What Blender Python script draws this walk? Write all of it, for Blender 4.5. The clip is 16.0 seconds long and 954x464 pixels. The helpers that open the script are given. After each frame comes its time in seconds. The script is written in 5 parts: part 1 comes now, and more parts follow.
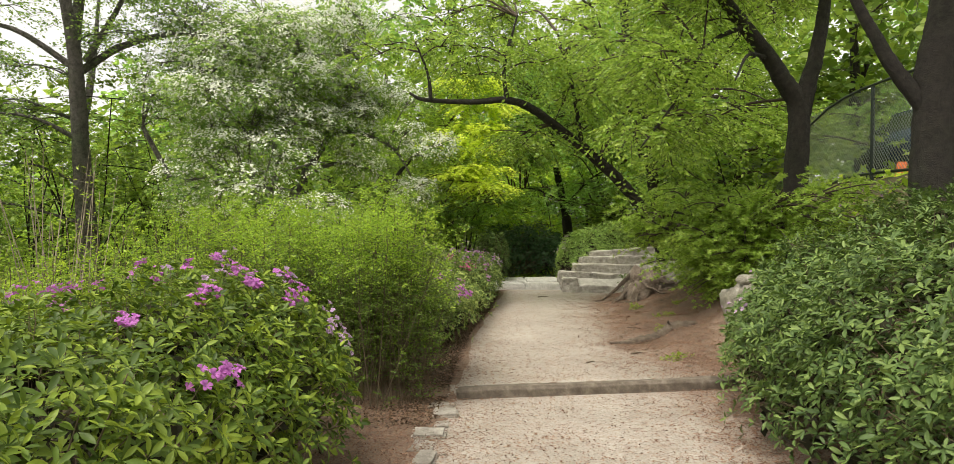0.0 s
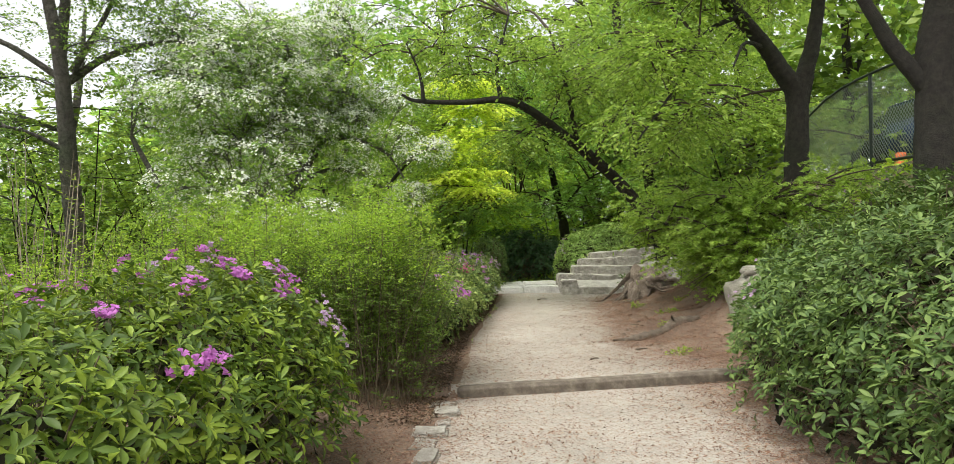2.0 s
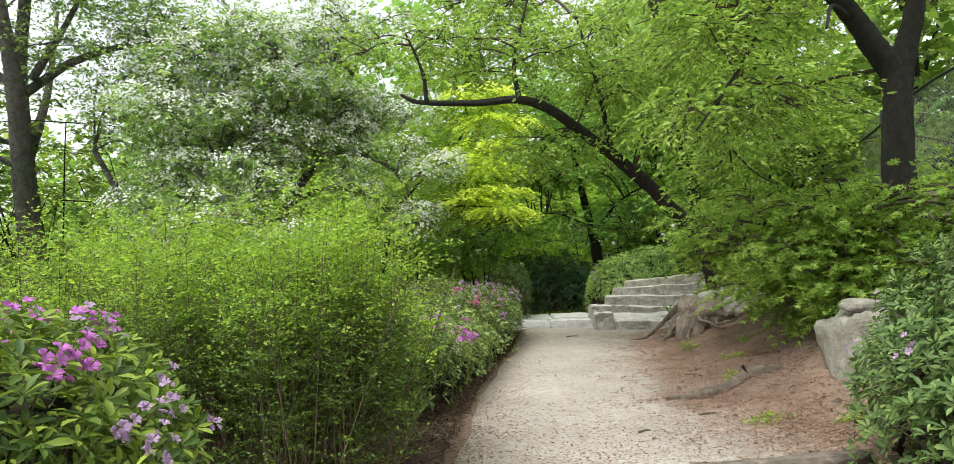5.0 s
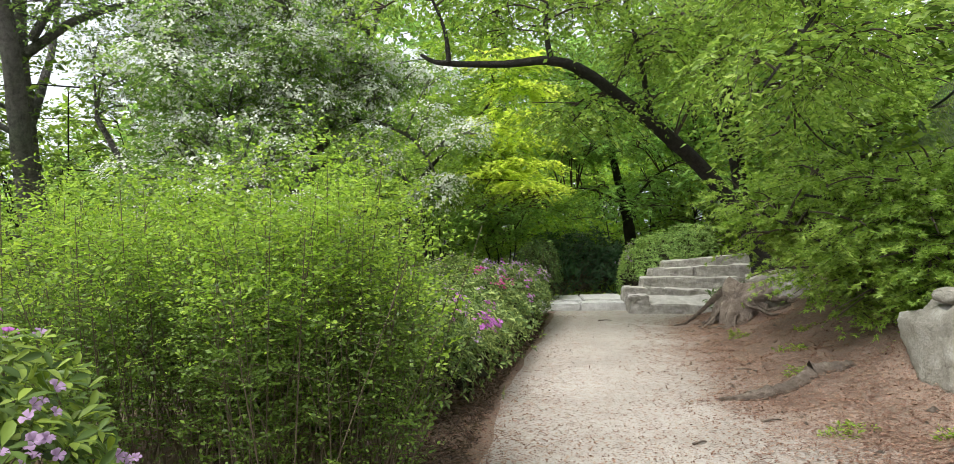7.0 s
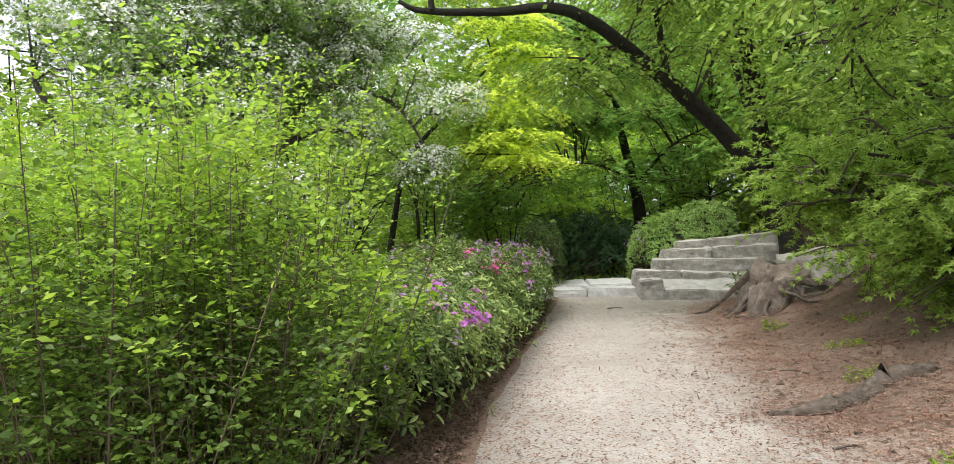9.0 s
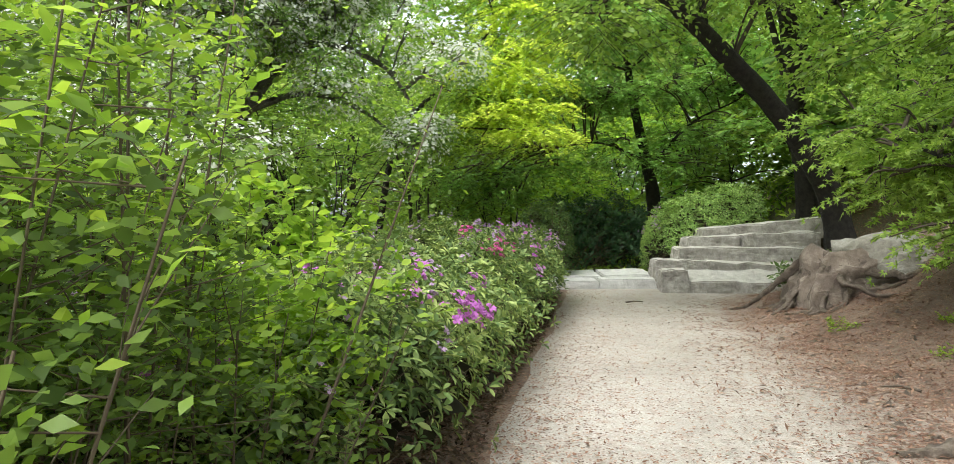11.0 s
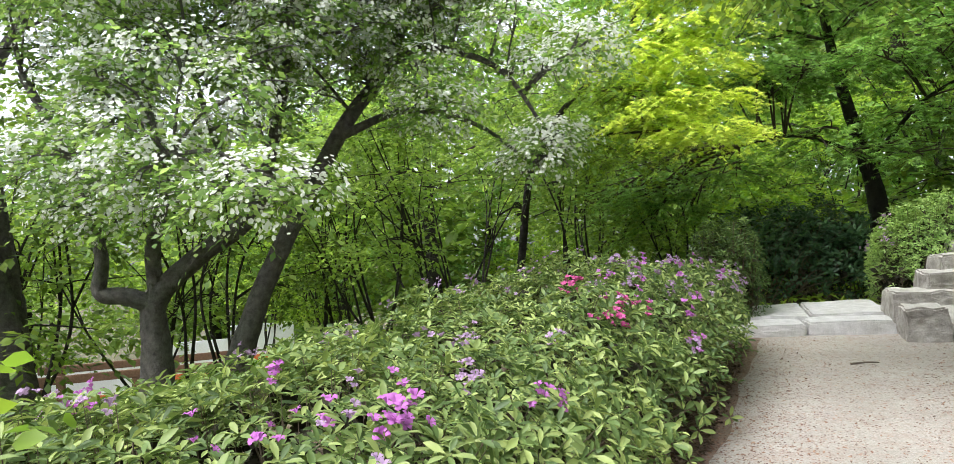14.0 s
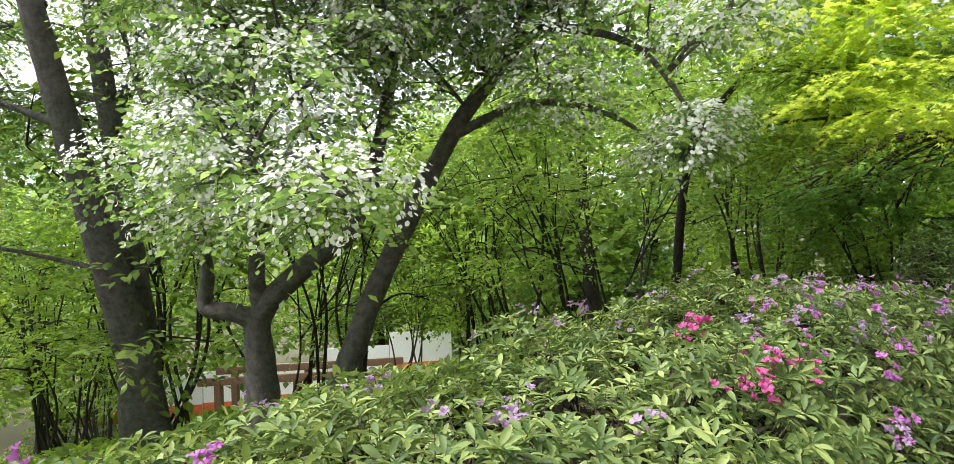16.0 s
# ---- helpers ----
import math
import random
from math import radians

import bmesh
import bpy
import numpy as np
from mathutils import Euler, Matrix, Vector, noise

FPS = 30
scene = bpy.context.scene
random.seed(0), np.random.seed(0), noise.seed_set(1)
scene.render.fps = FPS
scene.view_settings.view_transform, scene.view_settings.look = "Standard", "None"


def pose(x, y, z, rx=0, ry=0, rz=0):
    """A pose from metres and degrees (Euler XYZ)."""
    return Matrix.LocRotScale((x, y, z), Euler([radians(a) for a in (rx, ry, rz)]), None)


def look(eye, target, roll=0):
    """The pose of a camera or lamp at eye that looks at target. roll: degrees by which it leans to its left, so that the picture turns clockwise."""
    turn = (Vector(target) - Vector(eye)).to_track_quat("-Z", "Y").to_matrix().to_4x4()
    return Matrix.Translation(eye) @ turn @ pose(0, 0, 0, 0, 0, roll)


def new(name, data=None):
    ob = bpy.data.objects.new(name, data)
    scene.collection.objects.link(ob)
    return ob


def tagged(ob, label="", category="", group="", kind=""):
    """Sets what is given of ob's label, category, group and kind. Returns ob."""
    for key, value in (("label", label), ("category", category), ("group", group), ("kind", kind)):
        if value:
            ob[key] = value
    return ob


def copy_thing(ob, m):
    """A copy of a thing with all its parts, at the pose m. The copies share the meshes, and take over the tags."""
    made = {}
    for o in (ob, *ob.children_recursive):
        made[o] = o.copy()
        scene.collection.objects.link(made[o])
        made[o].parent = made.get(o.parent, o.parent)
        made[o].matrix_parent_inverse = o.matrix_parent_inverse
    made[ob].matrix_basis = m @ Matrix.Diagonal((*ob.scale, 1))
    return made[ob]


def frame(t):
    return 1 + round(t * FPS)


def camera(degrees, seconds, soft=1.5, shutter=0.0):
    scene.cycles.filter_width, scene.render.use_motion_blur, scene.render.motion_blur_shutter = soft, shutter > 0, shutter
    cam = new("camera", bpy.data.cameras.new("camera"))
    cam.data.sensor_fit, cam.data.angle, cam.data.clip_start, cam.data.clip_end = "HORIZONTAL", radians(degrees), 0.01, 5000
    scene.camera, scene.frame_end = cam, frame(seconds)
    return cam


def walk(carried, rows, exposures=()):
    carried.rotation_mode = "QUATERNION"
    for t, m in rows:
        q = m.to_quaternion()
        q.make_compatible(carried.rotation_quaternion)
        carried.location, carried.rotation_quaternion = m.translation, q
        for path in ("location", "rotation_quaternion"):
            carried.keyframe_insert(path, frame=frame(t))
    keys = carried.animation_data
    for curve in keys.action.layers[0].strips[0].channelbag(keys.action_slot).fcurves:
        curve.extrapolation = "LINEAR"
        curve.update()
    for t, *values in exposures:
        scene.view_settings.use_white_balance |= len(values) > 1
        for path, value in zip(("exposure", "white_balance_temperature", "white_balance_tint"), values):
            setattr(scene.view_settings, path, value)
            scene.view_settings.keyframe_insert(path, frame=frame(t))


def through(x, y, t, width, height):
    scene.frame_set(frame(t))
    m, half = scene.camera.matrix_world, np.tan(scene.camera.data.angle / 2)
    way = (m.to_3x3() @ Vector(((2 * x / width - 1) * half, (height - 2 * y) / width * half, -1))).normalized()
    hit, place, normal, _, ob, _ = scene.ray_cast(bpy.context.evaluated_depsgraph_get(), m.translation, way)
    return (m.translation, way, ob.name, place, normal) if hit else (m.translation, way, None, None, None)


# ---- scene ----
cam = camera(68.8, 16.0, soft=0.4)
PATH = [
    (0, (0.591, -0.426, 1.482), (0.437, 1.568, 1.484), 0.9),
    (0.5, (0.586, -0.397, 1.412), (0.372, 1.591, 1.366), 0.3),
    (1, (0.561, -0.366, 1.394), (0.3, 1.617, 1.423), -0.8),
    (1.5, (0.551, -0.37, 1.348), (0.34, 1.616, 1.442), -1.5),
    (2, (0.562, -0.239, 1.321), (0.42, 1.755, 1.356), -0.6),
    (2.5, (0.581, 0.066, 1.334), (0.376, 2.055, 1.35), -1.3),
    (3, (0.619, 0.355, 1.336), (0.355, 2.337, 1.385), -1.0),
    (3.5, (0.583, 0.686, 1.373), (0.346, 2.667, 1.514), -0.8),
    (4, (0.697, 1.072, 1.33), (0.475, 3.055, 1.459), -1.0),
    (6.5, (0.54, 2.329, 1.319), (0.261, 4.307, 1.405), -0.6),
    (7, (0.549, 2.526, 1.335), (0.246, 4.502, 1.385), -0.4),
    (7.5, (0.598, 2.84, 1.321), (0.316, 4.819, 1.381), -1.3),
    (8, (0.633, 3.098, 1.315), (0.35, 5.078, 1.356), -0.5),
    (8.5, (0.569, 3.439, 1.307), (0.294, 5.42, 1.349), 0.0),
    (9, (0.519, 3.756, 1.276), (0.203, 5.731, 1.281), -0.9),
    (11.5, (0.268, 5.437, 1.101), (-0.021, 7.416, 1.078), 0.3),
    (12, (0.279, 5.817, 1.197), (0.112, 7.81, 1.16), -0.4),
    (12.5, (0.398, 6.225, 1.259), (0.04, 8.192, 1.234), -0.5),
    (13, (0.403, 6.545, 1.247), (-0.146, 8.467, 1.219), -0.9),
    (13.5, (0.379, 6.841, 1.276), (-0.304, 8.721, 1.275), -3.2),
    (14, (0.391, 7.173, 1.286), (-0.427, 8.998, 1.343), -3.5),
    (14.5, (0.37, 7.485, 1.289), (-0.587, 9.24, 1.364), -2.0),
    (15, (0.315, 7.772, 1.313), (-0.723, 9.48, 1.385), -1.7),
    (15.5, (0.287, 8.067, 1.305), (-0.863, 9.702, 1.38), -2.2),
    (16, (0.267, 8.332, 1.336), (-0.967, 9.902, 1.44), -3.1),
]
walk(cam, [(t, look(eye, target, roll)) for t, eye, target, roll in PATH],
     [(0, 0.9, 7150, 9), (1, 0.95, 6800, 7), (2, 1.0, 6600, 7), (4, 1.12, 6350, 6), (7.5, 1.06, 6220, 11), (9, 1.15, 6200, 12), (11.5, 1.28, 6200, 6), (13, 1.34, 6000, 10),
      (14.5, 1.4, 6000, 14), (16, 1.43, 6150, 14)])

# ---- world, sun, exposure ----
world = bpy.data.worlds.new("sky")
scene.world = world
world.use_nodes = True
wn, wl = world.node_tree.nodes, world.node_tree.links
sky = wn.new("ShaderNodeTexSky")
sky.sky_type = "NISHITA"
sky.sun_disc = False
sky.sun_elevation, sky.sun_rotation = radians(60), radians(217)
sky.air_density, sky.dust_density, sky.ozone_density = 1.0, 3.0, 1.0
veil = wn.new("ShaderNodeHueSaturation")
veil.inputs["Saturation"].default_value = 0.12
wl.new(sky.outputs[0], veil.inputs["Color"])
wl.new(veil.outputs[0], wn["Background"].inputs["Color"])
wn["Background"].inputs["Strength"].default_value = 0.15
sun_data = bpy.data.lights.new("sun", "SUN")
sun_data.energy, sun_data.angle, sun_data.color = 1.5, radians(36), (1.0, 0.95, 0.86)
sun = new("sun", sun_data)
sun.matrix_world = look((-12, -6, 34), (0, 10, 0))


# ---- mesh helpers ----
def mesh_np(name, V, F, mat=None, smooth=False, attr=None):
    """A mesh from arrays of places and of faces with one count of corners."""
    V = np.asarray(V, np.float32)
    F = np.asarray(F, np.int32)
    me = bpy.data.meshes.new(name)
    m, k = F.shape
    me.vertices.add(len(V))
    me.vertices.foreach_set("co", V.ravel())
    me.loops.add(m * k)
    me.loops.foreach_set("vertex_index", F.ravel())
    me.polygons.add(m)
    me.polygons.foreach_set("loop_start", np.arange(0, m * k, k, dtype=np.int32))
    me.polygons.foreach_set("loop_total", np.full(m, k, dtype=np.int32))
    if smooth:
        me.polygons.foreach_set("use_smooth", np.ones(m, dtype=bool))
    for key, values in (attr or {}).items():
        me.attributes.new(key, "FLOAT", "POINT").data.foreach_set("value", np.asarray(values, np.float32))
    me.update(calc_edges=True)
    if mat:
        me.materials.append(mat)
    return me


def mesh_bm(name, bm, mat=None, smooth=False):
    me = bpy.data.meshes.new(name)
    bm.to_mesh(me)
    bm.free()
    if smooth:
        me.polygons.foreach_set("use_smooth", np.ones(len(me.polygons), dtype=bool))
    if mat:
        me.materials.append(mat)
    return me


def thing(name, label, category, group="", kind="", at=(0, 0, 0)):
    ob = new(name)
    ob.location = at
    return tagged(ob, label, category, group, kind)


def part(name, data, parent, label="", kind=""):
    """Links a mesh, built in world places, as one part under a thing at its base."""
    ob = new(name, data)
    ob.parent = parent
    base = parent.location if parent.parent is None else parent.parent.location + parent.location
    ob.location = -base
    if parent.parent is not None:
        ob.location = (0, 0, 0)
    return tagged(ob, label, kind=kind)


def merge(chunks):
    """One pair of arrays from several (V, F) pairs."""
    Vs, Fs, n = [], [], 0
    for V, F in chunks:
        Vs.append(V)
        Fs.append(F + n)
        n += len(V)
    return np.concatenate(Vs), np.concatenate(Fs)


def smooth_line(pts, n):
    """Catmull-Rom through the points, n places."""
    P = np.array(pts, float)
    P = np.vstack([2 * P[0] - P[1], P, 2 * P[-1] - P[-2]])
    u = np.linspace(0, len(pts) - 1 - 1e-6, n)
    i = u.astype(int)
    f = (u - i)[:, None]
    a, b, c, d = P[i], P[i + 1], P[i + 2], P[i + 3]
    return 0.5 * (2 * b + (c - a) * f + (2 * a - 5 * b + 4 * c - d) * f * f + (3 * b - a - 3 * c + d) * f ** 3)


def tube(pts, r0, r1, sides=8, n=None, rough=0.0, flare=0.0, seed=0):
    """A tapered tube through the points, quads; rough: uneven girth; flare: widening at the foot."""
    n = n or max(4, 4 * len(pts))
    L = smooth_line(pts, n) if len(pts) > 2 else np.linspace(pts[0], pts[-1], n)
    T = np.gradient(L, axis=0)
    T /= np.linalg.norm(T, axis=1)[:, None] + 1e-9
    A = np.zeros_like(T)
    side = np.cross(T[0], (0.3, 1.0, 0.2))
    for q in range(n):
        side = side - T[q] * (side @ T[q])
        side = side / (np.linalg.norm(side) + 1e-9)
        A[q] = side
    B = np.cross(T, A)
    s = np.linspace(0, 1, n)
    R = r0 + (r1 - r0) * s + flare * r0 * np.exp(-s * 14)
    ang = np.linspace(0, 2 * np.pi, sides, endpoint=False)
    g = np.random.default_rng(seed + 5)
    girth = 1 + rough * (g.random((n, sides)) - 0.5) + 0.8 * rough * np.sin(ang * 3 + seed)[None, :] * (0.4 + np.exp(-s * 6))[:, None]
    V = L[:, None, :] + (R[:, None] * girth)[:, :, None] * (np.cos(ang)[None, :, None] * A[:, None, :] + np.sin(ang)[None, :, None] * B[:, None, :])
    V = V.reshape(-1, 3)
    i, j = np.meshgrid(np.arange(n - 1), np.arange(sides), indexing="ij")
    k = (j + 1) % sides
    F = np.stack([i * sides + j, i * sides + k, (i + 1) * sides + k, (i + 1) * sides + j], -1).reshape(-1, 4)
    return V, F


def twigs(P, Q, r, sag=0.0):
    """Many thin three-sided twigs from P to Q, bent once."""
    n = len(P)
    M = (P + Q) / 2 + np.array([0, 0, 1.0]) * sag * np.linalg.norm(Q - P, axis=1)[:, None]
    T = Q - P
    T = T / (np.linalg.norm(T, axis=1)[:, None] + 1e-9)
    ref = np.where(np.abs(T[:, 2:3]) > 0.8, np.array([[1.0, 0, 0]]), np.array([[0, 0, 1.0]]))
    A = np.cross(T, ref)
    A /= np.linalg.norm(A, axis=1)[:, None] + 1e-9
    B = np.cross(T, A)
    r = np.broadcast_to(r, (n,))[:, None]
    rings = []
    for C, f in ((P, 1.0), (M, 0.75), (Q, 0.35)):
        for a in (0, 2.1, 4.2):
            rings.append(C + r * f * (np.cos(a) * A + np.sin(a) * B))
    V = np.stack(rings, 1).reshape(-1, 3)
    f = []
    for q in (0, 3):
        for j in range(3):
            k = (j + 1) % 3
            f.append((q + j, q + k, q + 3 + k, q + 3 + j))
    F = (np.arange(n)[:, None, None] * 9 + np.array(f)[None]).reshape(-1, 4)
    return V, F


def unit(V):
    return V / (np.linalg.norm(V, axis=-1, keepdims=True) + 1e-9)


# leaf shapes: places along (side, length, rise) and triangles
LEAF_OVAL = (np.array([(0, 0, 0), (-.2, .48, .06), (.2, .48, .06), (0, .52, -.03), (0, 1, -.1)]), np.array([(0, 3, 1), (0, 2, 3), (1, 3, 4), (3, 2, 4)]))
LEAF_ROUND = (np.array([(0, 0, 0), (-.3, .25, .04), (.3, .25, .04), (-.33, .6, .03), (.33, .6, .03), (0, 1, -.1), (0, .45, -.03)]),
              np.array([(0, 6, 1), (0, 2, 6), (1, 6, 3), (6, 2, 4), (3, 6, 5), (6, 4, 5)]))
LEAF_PLAIN = (np.array([(0, 0, 0), (-.27, .5, .05), (.27, .5, .05), (0, 1, -.06)]), np.array([(0, 2, 1), (1, 2, 3)]))
LEAF_WHORL = (np.array([(0, 0, 0), (-.16, .45, .05), (.16, .45, .05), (-.14, .76, .03), (.14, .76, .03), (0, 1, -.1), (0, .6, -.02)]),
              np.array([(0, 6, 1), (0, 2, 6), (1, 6, 3), (6, 2, 4), (3, 6, 5), (6, 4, 5)]))
lobes = []
for a, ln in ((-1.25, .55), (-.62, .85), (0, 1.0), (.62, .85), (1.25, .55)):
    d, e = np.array((np.sin(a), np.cos(a))), np.array((np.cos(a), -np.sin(a)))
    lobes += [(*(-.15 * e + .14 * d), 0), (*(.15 * e + .14 * d), 0), (*(ln * d), -.12)]
LEAF_STAR = (np.array(lobes), np.arange(15).reshape(5, 3))
petals, faces = [(0, 0, -.35)], []
for k in range(5):
    a = 2 * np.pi * k / 5 + 0.12 * (k % 2)
    d, e = np.array((np.cos(a), np.sin(a))), np.array((-np.sin(a), np.cos(a)))
    lift = (.42, .3, .5, .36, .46)[k]
    petals += [(*(.36 * d - .24 * e), .12), (*(.36 * d + .24 * e), .12), (*(.78 * d - .4 * e), lift), (*(.74 * d + .42 * e), lift - .08), (*(1.08 * d - .12 * e), lift - .16), (*(1.0 * d + .2 * e), lift - .2)]
    q = 6 * k
    faces += [(0, q + 1, q + 2), (q + 1, q + 3, q + 4), (q + 1, q + 4, q + 2), (q + 3, q + 5, q + 6), (q + 3, q + 6, q + 4)]
BLOOM = (np.array(petals), np.array(faces))


FLORET = (np.array([(0, 0, -.15)] + [(np.cos(0.4 * np.pi * k), np.sin(0.4 * np.pi * k), .1) for k in range(5)]), np.array([(0, 1 + k, 1 + (k + 1) % 5) for k in range(5)]))


def leaves(P, D, N, S, shape):
    """Leaves at P, along D, facing N, of sizes S."""
    T, F = shape
    D = unit(D)
    X = unit(np.cross(D, N))
    Z = np.cross(X, D)
    S = np.broadcast_to(S, (len(P),))[:, None, None]
    V = P[:, None, :] + S * (T[None, :, 0:1] * X[:, None, :] + T[None, :, 1:2] * D[:, None, :] + T[None, :, 2:3] * Z[:, None, :])
    F = (np.arange(len(P))[:, None, None] * len(T) + F[None]).reshape(-1, 3)
    return V.reshape(-1, 3), F


def rand_dir(g, n):
    return unit(g.normal(size=(n, 3)))


def sprays(g, P, D, length, m, size, shape, droop=0.25, flat=0.7, spread=0.9):
    """Leafy twigs: m leaves on both sides of each twig from P along D. Gives leaf arrays and twig arrays."""
    n = len(P)
    length = np.broadcast_to(length, (n,)) * g.uniform(0.6, 1.3, n)
    D = unit(D)
    Q = P + D * length[:, None] + np.array([0, 0, -1.0]) * (droop * length)[:, None]
    s = np.tile(np.linspace(0.12, 1, m), (n, 1)) + g.uniform(-.06, .06, (n, m))
    line = P[:, None, :] + D[:, None, :] * (length[:, None] * s)[:, :, None]
    line[:, :, 2] -= droop * length[:, None] * s ** 2
    side = unit(np.cross(D, np.array([0, 0, 1.0])) + 1e-6)
    sign = np.where(np.arange(m) % 2 == 0, 1.0, -1.0)[None, :, None]
    LD = D[:, None, :] * 0.7 + sign * spread * side[:, None, :] + g.normal(size=(n, m, 3)) * 0.35
    LD[:, :, 2] -= droop * 0.8
    LN = np.array([0, 0, 1.0]) * flat + g.normal(size=(n, m, 3)) * (1 - flat) * 0.9 + g.normal(size=(n, m, 3)) * 0.15
    S = (size * g.uniform(0.6, 1.25, (n, m))).ravel()
    return leaves(line.reshape(-1, 3), LD.reshape(-1, 3), LN.reshape(-1, 3), S, shape), (P, Q)


def blob_points(g, blobs, n, shell=0.45):
    """Places spread over ellipsoids (centre, radii), with the way outwards."""
    vol = np.array([b[1][0] * b[1][1] * b[1][2] for b in blobs]) ** 0.75
    pick = g.choice(len(blobs), n, p=vol / vol.sum())
    C = np.array([b[0] for b in blobs], float)[pick]
    R = np.array([b[1] for b in blobs], float)[pick]
    d = rand_dir(g, n)
    r = g.random(n) ** shell
    return C + d * R * r[:, None], d, pick


# ---- materials ----
def mat_nodes(name):
    m = bpy.data.materials.new(name)
    m.use_nodes = True
    return m, m.node_tree.nodes, m.node_tree.links, m.node_tree.nodes["Principled BSDF"]


def ramp(nodes, stops):
    r = nodes.new("ShaderNodeValToRGB")
    while len(r.color_ramp.elements) < len(stops):
        r.color_ramp.elements.new(0.5)
    for e, (p, c) in zip(r.color_ramp.elements, stops):
        e.position, e.color = p, (*c, 1)
    return r


def noise_node(nodes, links, scale, detail=6, rough=0.6, coord="Object"):
    tc = nodes.new("ShaderNodeTexCoord")
    n = nodes.new("ShaderNodeTexNoise")
    n.inputs["Scale"].default_value, n.inputs["Detail"].default_value, n.inputs["Roughness"].default_value = scale, detail, rough
    links.new(tc.outputs[coord], n.inputs["Vector"])
    return n


def bump(nodes, links, bsdf, source, strength, distance):
    b = nodes.new("ShaderNodeBump")
    b.inputs["Strength"].default_value, b.inputs["Distance"].default_value = strength, distance
    links.new(source, b.inputs["Height"])
    links.new(b.outputs[0], bsdf.inputs["Normal"])


def mix_rgb(nodes, links, fac, a, b, kind="MIX"):
    m = nodes.new("ShaderNodeMix")
    m.data_type, m.blend_type = "RGBA", kind
    for sock, v in ((m.inputs[0], fac), (m.inputs[6], a), (m.inputs[7], b)):
        if isinstance(v, (int, float)):
            sock.default_value = v
        elif isinstance(v, tuple):
            sock.default_value = (*v, 1)
        else:
            links.new(v, sock)
    return m.outputs[2]


def leaf_mat(name, stops, through=0.35, rough=0.45, patch=1.2):
    """Leaf skin: each leaf its own tone, patches over the crown, light shining through."""
    m, nodes, links, bsdf = mat_nodes(name)
    geo = nodes.new("ShaderNodeNewGeometry")
    n = noise_node(nodes, links, patch, 3)
    mx = nodes.new("ShaderNodeMath")
    mx.operation = "MULTIPLY_ADD"
    mx.inputs[1].default_value, mx.inputs[2].default_value = 0.55, -0.05
    links.new(geo.outputs["Random Per Island"], mx.inputs[0])
    ad = nodes.new("ShaderNodeMath")
    ad.operation = "MULTIPLY_ADD"
    ad.inputs[1].default_value = 0.5
    links.new(n.outputs["Fac"], ad.inputs[0])
    links.new(mx.outputs[0], ad.inputs[2])
    r = ramp(nodes, stops)
    links.new(ad.outputs[0], r.inputs[0])
    links.new(r.outputs[0], bsdf.inputs["Base Color"])
    bsdf.inputs["Roughness"].default_value = rough
    bsdf.inputs["Specular IOR Level"].default_value = 0.35
    tr = nodes.new("ShaderNodeBsdfTranslucent")
    warm = mix_rgb(nodes, links, 0.0 if "petal" in name else 0.5, r.outputs[0], (1.0, 1.0, 0.5), "MULTIPLY")
    gain = nodes.new("ShaderNodeVectorMath")
    gain.operation = "SCALE"
    gain.inputs["Scale"].default_value = 1.0 if "petal" in name else 1.6
    links.new(warm, gain.inputs[0])
    links.new(gain.outputs[0], tr.inputs["Color"])
    mixs = nodes.new("ShaderNodeMixShader")
    mixs.inputs[0].default_value = through
    links.new(bsdf.outputs[0], mixs.inputs[1])
    links.new(tr.outputs[0], mixs.inputs[2])
    links.new(mixs.outputs[0], nodes["Material Output"].inputs[0])
    return m


def bark_mat(name, dark, light, scale=14):
    m, nodes, links, bsdf = mat_nodes(name)
    n = noise_node(nodes, links, scale, 8, 0.7)
    tc = nodes.new("ShaderNodeTexCoord")
    mp = nodes.new("ShaderNodeMapping")
    mp.inputs["Scale"].default_value = (26, 26, 7)
    links.new(tc.outputs["Object"], mp.inputs[0])
    v = nodes.new("ShaderNodeTexVoronoi")
    v.feature = "DISTANCE_TO_EDGE"
    links.new(mp.outputs[0], v.inputs["Vector"])
    r = ramp(nodes, [(0.3, dark), (0.75, light)])
    links.new(n.outputs["Fac"], r.inputs[0])
    big = noise_node(nodes, links, 2.2, 3)
    rb = ramp(nodes, [(0.45, (1, 1, 1)), (0.7, (0.75, 0.95, 0.7))])
    links.new(big.outputs["Fac"], rb.inputs[0])
    links.new(mix_rgb(nodes, links, 0.8, r.outputs[0], rb.outputs[0], "MULTIPLY"), bsdf.inputs["Base Color"])
    bsdf.inputs["Roughness"].default_value = 0.9
    ad = nodes.new("ShaderNodeMath")
    ad.operation = "ADD"
    links.new(n.outputs["Fac"], ad.inputs[0])
    links.new(v.outputs["Distance"], ad.inputs[1])
    bump(nodes, links, bsdf, ad.outputs[0], 1.0, 0.05)
    return m


